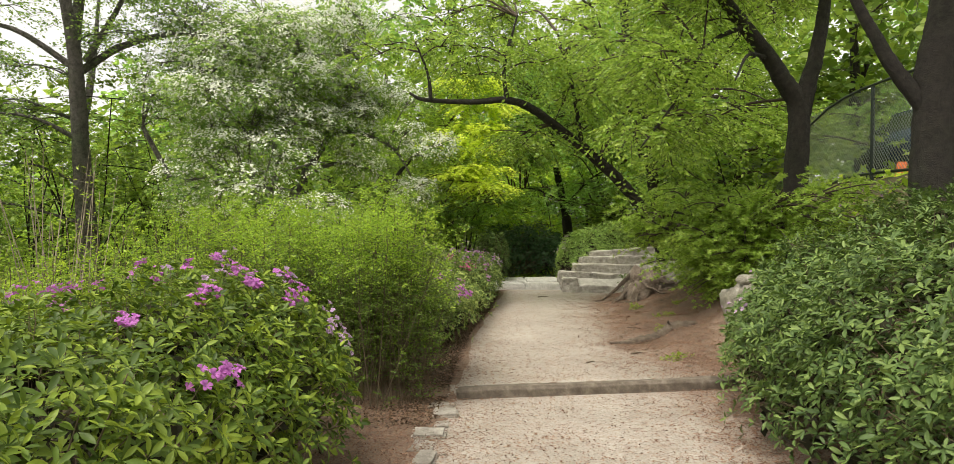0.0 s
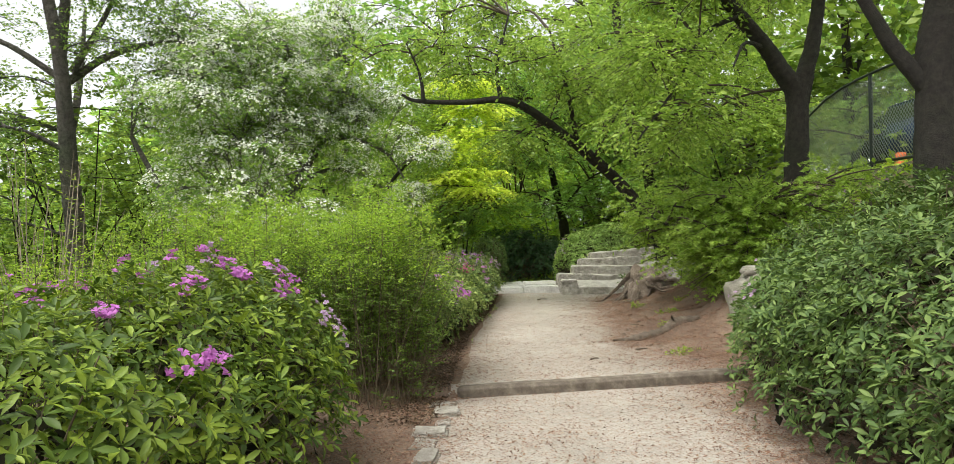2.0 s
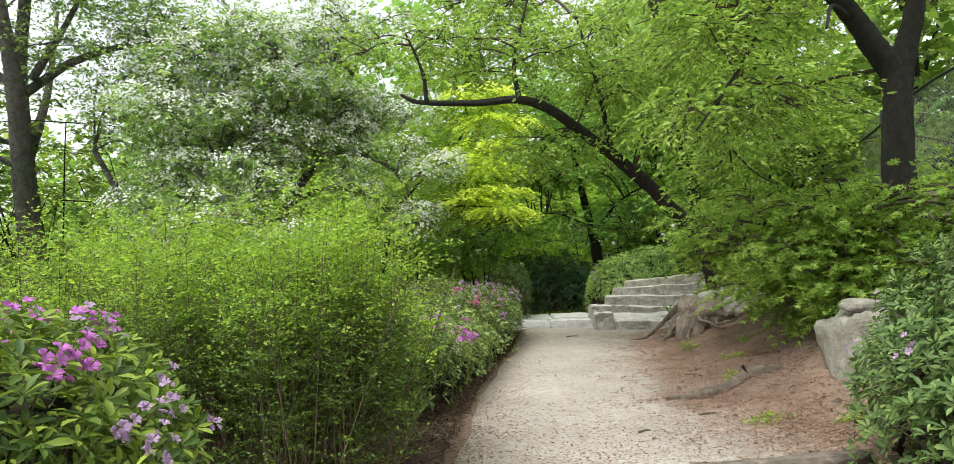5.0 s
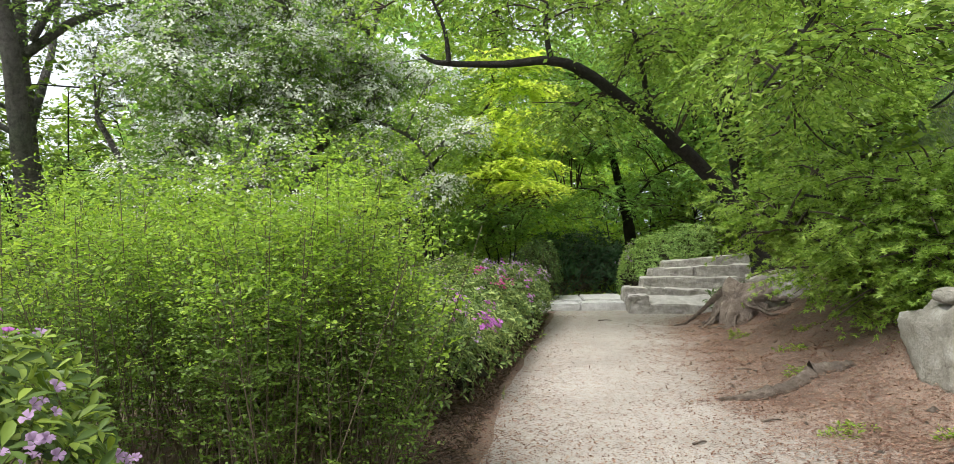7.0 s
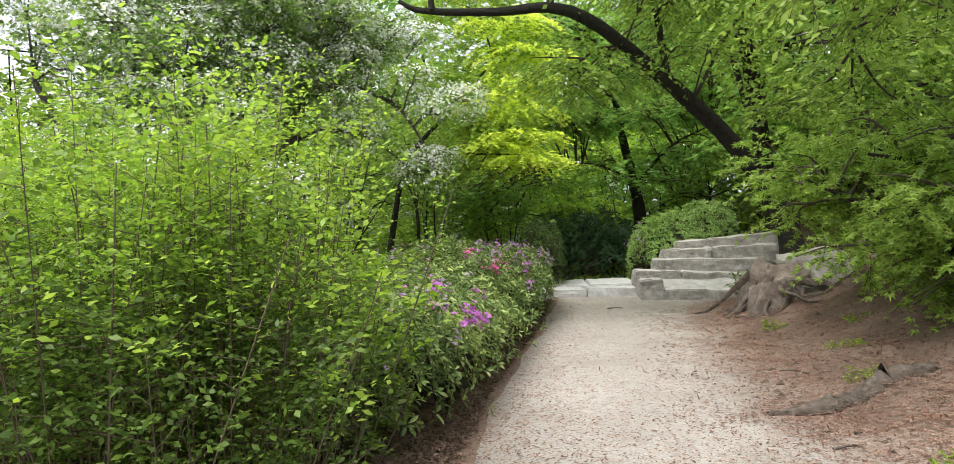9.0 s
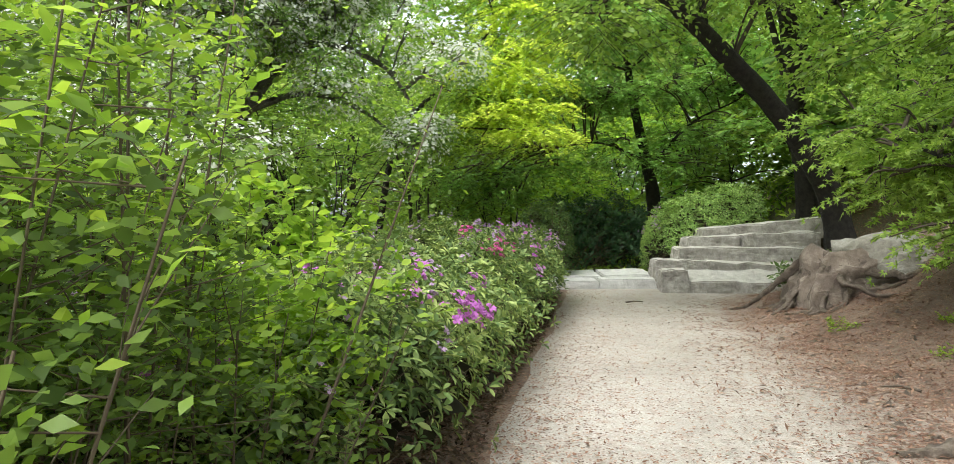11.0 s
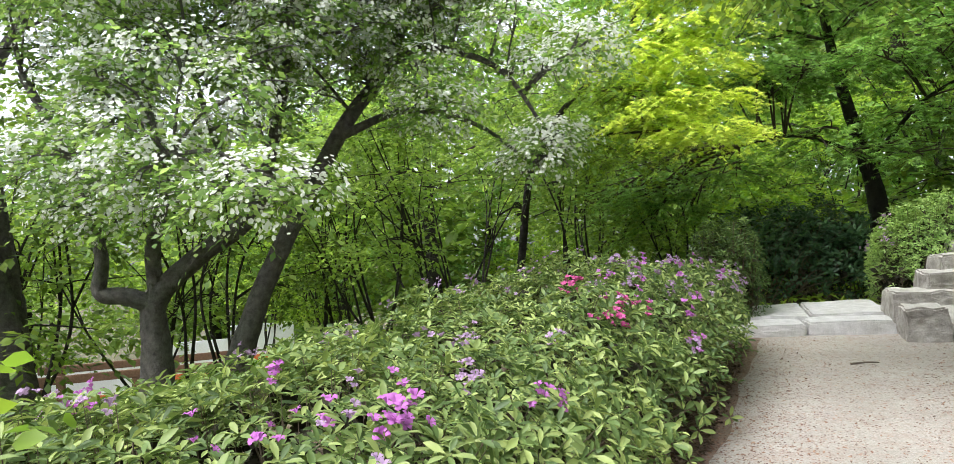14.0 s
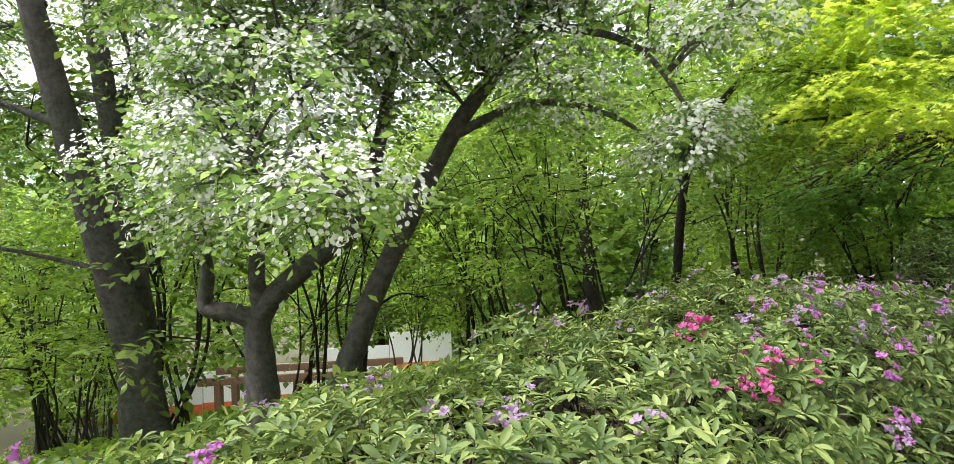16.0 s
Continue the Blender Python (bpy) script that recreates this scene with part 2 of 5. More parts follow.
def stone_mat(name, a, b, c, scale=6, relief=0.02):
    m, nodes, links, bsdf = mat_nodes(name)
    n = noise_node(nodes, links, scale, 9, 0.65)
    fine = noise_node(nodes, links, scale * 14, 4, 0.7)
    r = ramp(nodes, [(0.3, a), (0.52, b), (0.72, c)])
    links.new(n.outputs["Fac"], r.inputs[0])
    rf = ramp(nodes, [(0.3, (0.7, 0.7, 0.7)), (0.7, (1.1, 1.1, 1.1))])
    links.new(fine.outputs["Fac"], rf.inputs[0])
    links.new(mix_rgb(nodes, links, 0.8, r.outputs[0], rf.outputs[0], "MULTIPLY"), bsdf.inputs["Base Color"])
    bsdf.inputs["Roughness"].default_value = 0.92
    ad = nodes.new("ShaderNodeMath")
    ad.operation = "MULTIPLY_ADD"
    ad.inputs[1].default_value = 0.25
    links.new(fine.outputs["Fac"], ad.inputs[0])
    links.new(n.outputs["Fac"], ad.inputs[2])
    bump(nodes, links, bsdf, ad.outputs[0], 0.8, relief)
    return m


def plain_mat(name, col, rough=0.6, metal=0.0, grain=20.0, spread=0.2):
    m, nodes, links, bsdf = mat_nodes(name)
    n = noise_node(nodes, links, grain, 5)
    lo, hi = tuple(v * (1 - spread) for v in col), tuple(min(1, v * (1 + spread)) for v in col)
    r = ramp(nodes, [(0.35, lo), (0.65, hi)])
    links.new(n.outputs["Fac"], r.inputs[0])
    links.new(r.outputs[0], bsdf.inputs["Base Color"])
    bsdf.inputs["Roughness"].default_value, bsdf.inputs["Metallic"].default_value = rough, metal
    return m


def litter_ground(name, soil, soil2, bits, cover, grain, use_edge):
    """Trodden ground with fallen bud scales; where 'edge' is given, more of them towards the sides."""
    m, nodes, links, bsdf = mat_nodes(name)
    big = noise_node(nodes, links, 0.9, 5, 0.6)
    fine = noise_node(nodes, links, grain, 6, 0.7)
    sand = noise_node(nodes, links, 90, 8, 0.8)
    r = ramp(nodes, [(0.35, soil), (0.68, soil2)])
    links.new(big.outputs["Fac"], r.inputs[0])
    rs = ramp(nodes, [(0.36, (0.5, 0.48, 0.46)), (0.64, (1.3, 1.3, 1.3))])
    links.new(sand.outputs["Fac"], rs.inputs[0])
    base = mix_rgb(nodes, links, 0.9, r.outputs[0], rs.outputs[0], "MULTIPLY")
    mid = noise_node(nodes, links, 13, 7, 0.75)
    rm = ramp(nodes, [(0.48, (0, 0, 0)), (0.66, (1, 1, 1))])
    links.new(mid.outputs["Fac"], rm.inputs[0])
    base = mix_rgb(nodes, links, mix_rgb(nodes, links, 1.0, rm.outputs[0], (0.42, 0.42, 0.42), "MULTIPLY"), base, (0.26, 0.165, 0.12))
    if use_edge:
        fa = nodes.new("ShaderNodeAttribute")
        fa.attribute_name = "fade"
        fm = nodes.new("ShaderNodeMath")
        fm.operation = "MULTIPLY_ADD"
        fm.inputs[1].default_value = 1.3
        fs = nodes.new("ShaderNodeMath")
        fs.operation = "MULTIPLY_ADD"
        fs.inputs[1].default_value, fs.inputs[2].default_value = 1.6, -0.95
        links.new(fine.outputs["Fac"], fs.inputs[0])
        links.new(fa.outputs["Fac"], fm.inputs[0])
        links.new(fs.outputs[0], fm.inputs[2])
        fm.use_clamp = True
        bits_noise = noise_node(nodes, links, 42, 8, 0.8)
        rl = ramp(nodes, [(0.38, (0.085, 0.048, 0.032)), (0.5, (0.2, 0.135, 0.097)), (0.64, (0.38, 0.29, 0.225))])
        links.new(bits_noise.outputs["Fac"], rl.inputs[0])
        base = mix_rgb(nodes, links, fm.outputs[0], base, rl.outputs[0])
    else:
        ga = nodes.new("ShaderNodeAttribute")
        ga.attribute_name = "green"
        base = mix_rgb(nodes, links, ga.outputs["Fac"], base, (0.05, 0.075, 0.02))
    tc = nodes.new("ShaderNodeTexCoord")
    vo = nodes.new("ShaderNodeTexVoronoi")
    vo.inputs["Scale"].default_value = 80
    warp = mix_rgb(nodes, links, 0.12, tc.outputs["Object"], fine.outputs["Color"])
    links.new(warp, vo.inputs["Vector"])
    amount = nodes.new("ShaderNodeMath")
    amount.operation = "MULTIPLY_ADD"
    amount.inputs[1].default_value = 0.9
    amount.inputs[2].default_value = cover - 0.45
    links.new(fine.outputs["Fac"], amount.inputs[0])
    total = amount.outputs[0]
    if use_edge:
        at = nodes.new("ShaderNodeAttribute")
        at.attribute_name = "edge"
        ad = nodes.new("ShaderNodeMath")
        ad.operation = "MULTIPLY_ADD"
        ad.inputs[1].default_value = 0.42
        links.new(at.outputs["Fac"], ad.inputs[0])
        links.new(total, ad.inputs[2])
        total = ad.outputs[0]
    bg = nodes.new("ShaderNodeMath")
    bg.operation = "MULTIPLY_ADD"
    bg.inputs[1].default_value = 0.7
    links.new(big.outputs["Fac"], bg.inputs[0])
    links.new(total, bg.inputs[2])
    less = nodes.new("ShaderNodeMath")
    less.operation = "LESS_THAN"
    sep = nodes.new("ShaderNodeSeparateColor")
    links.new(vo.outputs["Color"], sep.inputs[0])
    links.new(sep.outputs[0], less.inputs[0])
    links.new(bg.outputs[0], less.inputs[1])
    dist = nodes.new("ShaderNodeMath")
    dist.operation = "LESS_THAN"
    dist.inputs[1].default_value = 0.42
    links.new(vo.outputs["Distance"], dist.inputs[0])
    both = nodes.new("ShaderNodeMath")
    both.operation = "MULTIPLY"
    links.new(less.outputs[0], both.inputs[0])
    links.new(dist.outputs[0], both.inputs[1])
    rb = ramp(nodes, bits)
    links.new(sep.outputs[1], rb.inputs[0])
    links.new(mix_rgb(nodes, links, both.outputs[0], base, rb.outputs[0]), bsdf.inputs["Base Color"])
    bsdf.inputs["Roughness"].default_value = 0.95
    hs = nodes.new("ShaderNodeMath")
    hs.operation = "ADD"
    links.new(both.outputs[0], hs.inputs[0])
    links.new(sand.outputs["Fac"], hs.inputs[1])
    bump(nodes, links, bsdf, hs.outputs[0], 0.5, 0.006)
    return m


BITS = [(0.0, (0.065, 0.03, 0.018)), (0.5, (0.15, 0.072, 0.046)), (1.0, (0.32, 0.19, 0.125))]
M_PATH = litter_ground("sandy_path", (0.325, 0.298, 0.26), (0.45, 0.417, 0.374), BITS, -0.12, 3.0, True)
M_SOIL = litter_ground("littered_soil", (0.14, 0.102, 0.076), (0.29, 0.22, 0.168), BITS, 0.45, 5.0, False)
M_STONE = stone_mat("weathered_granite", (0.24, 0.215, 0.185), (0.43, 0.4, 0.355), (0.62, 0.585, 0.53), 9, 0.1)
M_SLAB = stone_mat("pale_rough_granite", (0.5, 0.485, 0.46), (0.65, 0.635, 0.61), (0.78, 0.765, 0.74), 9, 0.06)
M_ROCK = stone_mat("grey_boulder", (0.17, 0.155, 0.12), (0.32, 0.3, 0.25), (0.5, 0.48, 0.43), 4, 0.09)
M_TIMBER = stone_mat("weathered_timber", (0.09, 0.072, 0.056), (0.17, 0.14, 0.112), (0.3, 0.26, 0.21), 9, 0.03)
M_BARK = bark_mat("dark_bark", (0.016, 0.013, 0.011), (0.065, 0.052, 0.043))
M_BARK_GREY = bark_mat("grey_bark", (0.07, 0.062, 0.056), (0.29, 0.26, 0.235))
M_TREAD = stone_mat("sanded_tread", (0.46, 0.43, 0.385), (0.61, 0.58, 0.53), (0.74, 0.71, 0.66), 9, 0.06)
# dead leaf with the bush's inner shade put into a near-black colour
M_DEAD_SHADED = leaf_mat("shaded_dead_leaf", [(0.1, (0.012, 0.012, 0.006)), (0.5, (0.028, 0.028, 0.013)), (0.9, (0.05, 0.048, 0.022))], 0.0, 0.9)
M_ROOT = stone_mat("worn_root", (0.075, 0.057, 0.042), (0.16, 0.125, 0.096), (0.29, 0.24, 0.19), 14, 0.07)
M_THIN = bark_mat("thin_stem_bark", (0.02, 0.016, 0.012), (0.075, 0.062, 0.048))
M_TWIG = plain_mat("twig_bark", (0.06, 0.045, 0.03), 0.9)
M_STEM = plain_mat("shrub_stem", (0.115, 0.088, 0.055), 0.9)
L_AZALEA = leaf_mat("azalea_leaf", [(0.1, (0.027, 0.058, 0.01)), (0.45, (0.09, 0.15, 0.017)), (0.8, (0.27, 0.355, 0.042))], 0.22, 0.5)
L_AZALEA_PALE = leaf_mat("pale_azalea_leaf", [(0.1, (0.036, 0.068, 0.021)), (0.45, (0.13, 0.197, 0.054)), (0.8, (0.39, 0.46, 0.15))], 0.24, 0.5)
L_HEDGE = leaf_mat("hedge_leaf", [(0.1, (0.032, 0.066, 0.018)), (0.45, (0.08, 0.136, 0.034)), (0.8, (0.185, 0.26, 0.07))], 0.18, 0.55)
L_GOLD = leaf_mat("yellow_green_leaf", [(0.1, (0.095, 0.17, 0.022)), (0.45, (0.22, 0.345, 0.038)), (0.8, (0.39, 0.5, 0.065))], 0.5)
# lower leaves of the yellow-green shrub, shade put into a darker green
L_LOW_SHADED = leaf_mat("shaded_shrub_leaf", [(0.1, (0.05, 0.085, 0.02)), (0.45, (0.105, 0.17, 0.032)), (0.8, (0.2, 0.3, 0.05))], 0.38)
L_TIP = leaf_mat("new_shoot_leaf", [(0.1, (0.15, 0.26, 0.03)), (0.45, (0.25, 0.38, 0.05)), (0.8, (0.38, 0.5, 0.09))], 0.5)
L_YELLOW = leaf_mat("golden_maple_leaf", [(0.1, (0.42, 0.52, 0.06)), (0.45, (0.64, 0.72, 0.12)), (0.8, (0.8, 0.82, 0.24))], 0.5)
L_MAPLE = leaf_mat("maple_leaf", [(0.1, (0.07, 0.125, 0.025)), (0.45, (0.15, 0.235, 0.04)), (0.8, (0.28, 0.37, 0.065))], 0.45)
L_DARK = leaf_mat("deep_maple_leaf", [(0.1, (0.1, 0.195, 0.05)), (0.45, (0.2, 0.345, 0.085)), (0.8, (0.34, 0.5, 0.13))], 0.55)
L_BRIGHT = leaf_mat("spring_leaf", [(0.1, (0.105, 0.18, 0.028)), (0.45, (0.215, 0.33, 0.055)), (0.8, (0.36, 0.47, 0.1))], 0.5)
L_CRAB = leaf_mat("blossom_tree_leaf", [(0.1, (0.09, 0.17, 0.045)), (0.45, (0.2, 0.315, 0.085)), (0.8, (0.38, 0.49, 0.165))], 0.52)
L_CLIP = leaf_mat("clipped_leaf", [(0.1, (0.13, 0.22, 0.07)), (0.45, (0.29, 0.42, 0.13)), (0.8, (0.48, 0.6, 0.23))], 0.4, 0.5)
L_EVER = leaf_mat("evergreen_leaf", [(0.1, (0.02, 0.055, 0.022)), (0.45, (0.045, 0.1, 0.04)), (0.8, (0.09, 0.17, 0.065))], 0.15, 0.35)
M_WHITE = leaf_mat("white_petal", [(0.1, (0.75, 0.77, 0.66)), (0.5, (0.86, 0.87, 0.8)), (0.9, (0.9, 0.9, 0.86))], 0.45, 0.6)
M_PINK = leaf_mat("violet_petal", [(0.1, (0.36, 0.085, 0.37)), (0.5, (0.5, 0.16, 0.5)), (0.9, (0.64, 0.3, 0.63))], 0.3, 0.6)
M_FADED = leaf_mat("faded_violet_petal", [(0.1, (0.3, 0.17, 0.33)), (0.5, (0.42, 0.28, 0.44)), (0.9, (0.5, 0.38, 0.5))], 0.3, 0.6)
M_ROSE = leaf_mat("rose_petal", [(0.1, (0.33, 0.03, 0.16)), (0.5, (0.46, 0.07, 0.23)), (0.9, (0.56, 0.15, 0.32))], 0.2, 0.6)
M_FENCE = plain_mat("dark_green_steel", (0.03, 0.04, 0.035), 0.5, 0.5)
M_WOODPOST = plain_mat("brown_stained_wood", (0.16, 0.085, 0.05), 0.7)


# ---- the lie of the land ----
EDGE_L = ((-30, -0.3), (4, -0.21), (6, -0.15), (8.8, -0.2), (11.6, -0.08), (14.7, -0.06), (17, -0.1), (40, -0.1))
EDGE_R = ((-30, 2.6), (4.3, 2.48), (6.4, 2.45), (7.4, 2.05), (8.3, 1.8), (11.4, 1.8), (12.6, 1.9), (13.7, 2.1), (14.5, 2.9), (16, 2.9), (16.8, 1.6), (40, 1.6))


def interp(table, v):
    return np.interp(v, [a for a, _ in table], [b for _, b in table])


def gz(x, y):
    """Height of the ground."""
    x, y = np.asarray(x, float), np.asarray(y, float)
    s = y - 5.80 - 0.28 * np.clip(x, -0.5, 2.8)
    z = 0.09 * np.clip(s / 0.06, 0, 1) + 0.0185 * np.clip(y - 5.8, 0, 8.9)
    z = z + np.interp(interp(EDGE_L, y) - x, [0, 2.5, 4, 7, 10, 16, 20, 30, 80, 400], [0, -0.02, -0.18, -0.62, -1.1, -2.7, -3.7, -4.2, -4.4, -4.4])
    z = z + np.interp(x - interp(EDGE_R, y), [0, 0.5, 1, 2, 3, 4, 6, 400], [0, 0.1, 0.27, 0.9, 1.65, 2.2, 2.4, 2.4])
    off = np.clip(np.maximum(interp(EDGE_L, y) - x, x - interp(EDGE_R, y)) / 0.6, 0.06, 1)
    bank = np.clip((x - interp(EDGE_R, y) + 0.1) / 0.5, 0, 1) * np.clip((7 - x) / 2, 0, 1)
    z = z + bank * (0.03 * np.sin(5.3 * x + 3.1 * y) * np.sin(4.1 * y - 3.7 * x + 0.6) + 0.018 * np.sin(11.7 * x + 2) * np.sin(10.3 * y + 2.3 * x))
    return z + off * (0.035 * np.sin(2.3 * x + 1.1 * y) * np.sin(1.7 * y - x) + 0.015 * np.sin(7.1 * x) * np.sin(6.3 * y + 1))


def grid(xs, ys, zf):
    X, Y = np.meshgrid(xs, ys, indexing="ij")
    V = np.stack([X, Y, zf(X, Y)], -1).reshape(-1, 3)
    n, m = len(xs), len(ys)
    i, j = np.meshgrid(np.arange(n - 1), np.arange(m - 1), indexing="ij")
    F = np.stack([i * m + j, (i + 1) * m + j, (i + 1) * m + j + 1, i * m + j + 1], -1).reshape(-1, 4)
    return V, F


def far(a, b, n):
    return np.sign(b) * np.geomspace(abs(a), abs(b), n)


gx = np.concatenate([far(-4, -450, 22)[::-1][:-1], np.arange(-4, 7, 0.1), far(7, 450, 20)])
gy = np.concatenate([far(-3, -450, 16)[::-1][:-1], np.arange(-3, 18, 0.1), far(18, 450, 22)])
GV, GF = grid(gx, gy, gz)
bed = np.maximum(np.maximum(interp(EDGE_L, GV[:, 1]) - GV[:, 0] - 2.2, GV[:, 0] - interp(EDGE_R, GV[:, 1]) - 2.2), GV[:, 1] - 15.5)
ground = tagged(new("ground", mesh_np("ground", GV, GF, M_SOIL, True, {"green": np.clip(bed / 2.0, 0, 0.85)})), "reddish brown soil strewn with fallen bud scales", "ground", kind="structure")

# the sandy path, a thin worn layer on the ground
ys = np.arange(-14, 14.9, 0.09)
us = np.linspace(0, 1, 34)
PU, PY = np.meshgrid(us, ys, indexing="ij")
wob = 0.05 * np.sin(PY * 2.9) + 0.03 * np.sin(PY * 7.3 + 1)
XL, XR = interp(EDGE_L, PY) - 0.03 + 0.3 * wob, interp(EDGE_R, PY) + 0.4 + 1.5 * wob
PX = XL + (XR - XL) * PU
PZ = gz(PX, PY) + 0.008 * np.minimum(1, 8 * np.minimum(PU, 1 - PU)) - 0.003
V = np.stack([PX, PY, PZ], -1).reshape(-1, 3)
n, m = len(us), len(ys)
i, j = np.meshgrid(np.arange(n - 1), np.arange(m - 1), indexing="ij")
F = np.stack([i * m + j, (i + 1) * m + j, (i + 1) * m + j + 1, i * m + j + 1], -1).reshape(-1, 4)
edge = (np.abs(PU - 0.45) * 2) ** 2.2
tagged(new("path", mesh_np("path", V, F, M_PATH, True, {"edge": edge.ravel(), "fade": np.clip((PU - 0.62) / 0.36, 0, 1).ravel()})), "pale sandy footpath with reddish litter along its sides", "path", kind="structure")

# small fallen scales and leaves lying on path and bank
g = np.random.default_rng(3)
n = 150000
lx = g.uniform(-0.8, 3.6, n)
ly = g.uniform(1.5, 14.5, n)
rel = (lx - interp(EDGE_L, ly)) / (interp(EDGE_R, ly) - interp(EDGE_L, ly))
keep = g.random(n) < np.clip(0.1 * np.clip(1.7 - ly / 7, 0.15, 1) + 1.9 * np.abs(rel - 0.5) ** 1.5 + 0.3 * np.exp(-((ly - 6.8) / 0.8) ** 2) + 0.3 * np.clip(1.9 - ly / 6.5, 0.1, 1) * np.clip(np.sin(2.3 * lx + 1.9 * ly) * np.sin(1.7 * ly - 3.1 * lx) + 0.5 * np.sin(7 * lx - 2 * ly) * np.sin(6 * ly), 0, 1), 0, 1) * np.clip(1.3 - ly / 15 + (rel > 0.9), 0.15, 1)
lx, ly = lx[keep], ly[keep]
P = np.stack([lx, ly, gz(lx, ly) + 0.016], -1)
D = np.stack([g.normal(size=len(lx)), g.normal(size=len(lx)), g.normal(size=len(lx)) * 0.15], -1)
N = np.array([0, 0, 1.0]) + g.normal(size=(len(lx), 3)) * 0.25
M_LITTER = leaf_mat("fallen_scale", [(0.1, (0.085, 0.042, 0.028)), (0.45, (0.18, 0.095, 0.064)), (0.9, (0.4, 0.27, 0.19))], 0.1, 0.8)
bits = leaves(P, D, N, g.uniform(0.01, 0.027, len(lx)), LEAF_PLAIN)
# thin bud scales, thick on the bank and along the sides
n = 200000
by = g.uniform(2.0, 14.2, n)
rel = g.uniform(-0.15, 1.75, n)
bx = interp(EDGE_L, by) + rel * (interp(EDGE_R, by) - interp(EDGE_L, by))
clump = 0.5 + 0.5 * np.sin(3.7 * bx + 2.1 * by) * np.sin(2.9 * by - 4.3 * bx + 1) + 0.35 * np.sin(11 * bx + 1) * np.sin(9 * by)
keep = g.random(n) < np.clip(np.clip((rel - 0.55) * 1.3, 0, 0.55) + np.clip(0.15 - rel, 0, 0.4), 0.03, 1) * np.clip(clump, 0.12, 1.2) * np.clip(1.45 - by / 16, 0.4, 1)
bx, by = bx[keep], by[keep]
n = len(bx)
P2 = np.stack([bx, by, gz(bx, by) + 0.012 + g.uniform(0, 0.008, n)], -1)
D2 = np.stack([g.normal(size=n), g.normal(size=n) * 0.7, g.normal(size=n) * 0.12], -1)
needles = leaves(P2, D2, np.array([0, 0, 1.0]) + g.normal(size=(n, 3)) * 0.2, g.uniform(0.02, 0.055, n), (LEAF_PLAIN[0] * np.array([0.45, 1, 1]), LEAF_PLAIN[1]))
tagged(new("fallen_leaves", mesh_np("fallen_leaves", *merge([bits, needles]), M_LITTER)),
       "reddish brown fallen bud scales and dry leaves", "leaf litter", kind="stuff")


def rough_block(size, at, turn=0.0, cuts=3, amount=0.02, seed=0, slope=0.0):
    """A hewn stone: a box with rounded, uneven edges. at: middle of its foot."""
    bm = bmesh.new()
    bmesh.ops.create_cube(bm, size=1)
    bmesh.ops.scale(bm, vec=size, verts=bm.verts)
    bmesh.ops.bevel(bm, geom=bm.edges[:], offset=0.018, segments=2, affect="EDGES")
    bmesh.ops.subdivide_edges(bm, edges=[e for e in bm.edges if e.calc_length() > min(size) * 0.5], cuts=cuts, use_grid_fill=True)
    c, s = math.cos(radians(turn)), math.sin(radians(turn))
    for v in bm.verts:
        k = noise.noise_vector(Vector(v.co) * 4 + Vector((seed * 3.1, seed, 0)))
        q = noise.noise_vector(Vector(v.co) * 11 + Vector((seed, 7, 0)))
        v.co += k * amount + q * amount * 0.5
        v.co.z += slope * v.co.x
        x, y = v.co.x, v.co.y
        v.co = Vector((at[0] + c * x - s * y, at[1] + s * x + c * y, at[2] + size[2] / 2 + v.co.z))
    return bm


def boulder(name, centre, radii, mat, seed, rough=0.28):
    bm = bmesh.new()
    bmesh.ops.create_icosphere(bm, subdivisions=4, radius=1)
    for v in bm.verts:
        d = v.co.normalized()
        k = 1 + rough * noise.noise(d * 1.6 + Vector((seed, 0, 0))) + rough * 0.5 * noise.noise(d * 4 + Vector((0, seed, 0))) + rough * 0.3 * noise.noise(d * 9 + Vector((seed, 2, 0))) + rough * 0.16 * noise.noise(d * 24)
        q = Vector((abs(d.x) ** 0.7 * math.copysign(1, d.x), abs(d.y) ** 0.7 * math.copysign(1, d.y), abs(d.z) ** 0.75 * math.copysign(1, d.z)))
        v.co = Vector((centre[0] + q.x * radii[0] * k, centre[1] + q.y * radii[1] * k, centre[2] + q.z * radii[2] * k))
    return mesh_bm(name, bm, mat, True)


# timber edge across the path
bm = rough_block((2.75, 0.13, 0.18), (1.28, 6.145, -0.085), 16.2, 7, 0.012, 4)
for v in bm.verts:
    v.co.z += 0.012 * v.co.x
tagged(new("timber_step", mesh_bm("timber_step", bm, M_TIMBER, True)), "weathered grey timber edging set across the path", "step", kind="structure")

# edging stones along the path
edging = thing("edging_stones", "row of flat irregular edging stones sunk beside the path", "edging", kind="structure", at=(-0.1, 4.8, 0))
for k in range(11):
    y0 = 2.6 + 0.29 * k
    part("stone", mesh_bm("stone", rough_block((0.2 + 0.05 * math.sin(k * 2.1), 0.24, 0.1), (-0.1 + 0.04 * math.sin(k * 1.7), y0, -0.08 + 0.012 * math.sin(k * 3)), 6 * math.sin(k), 2, 0.02, k), M_STONE), edging)

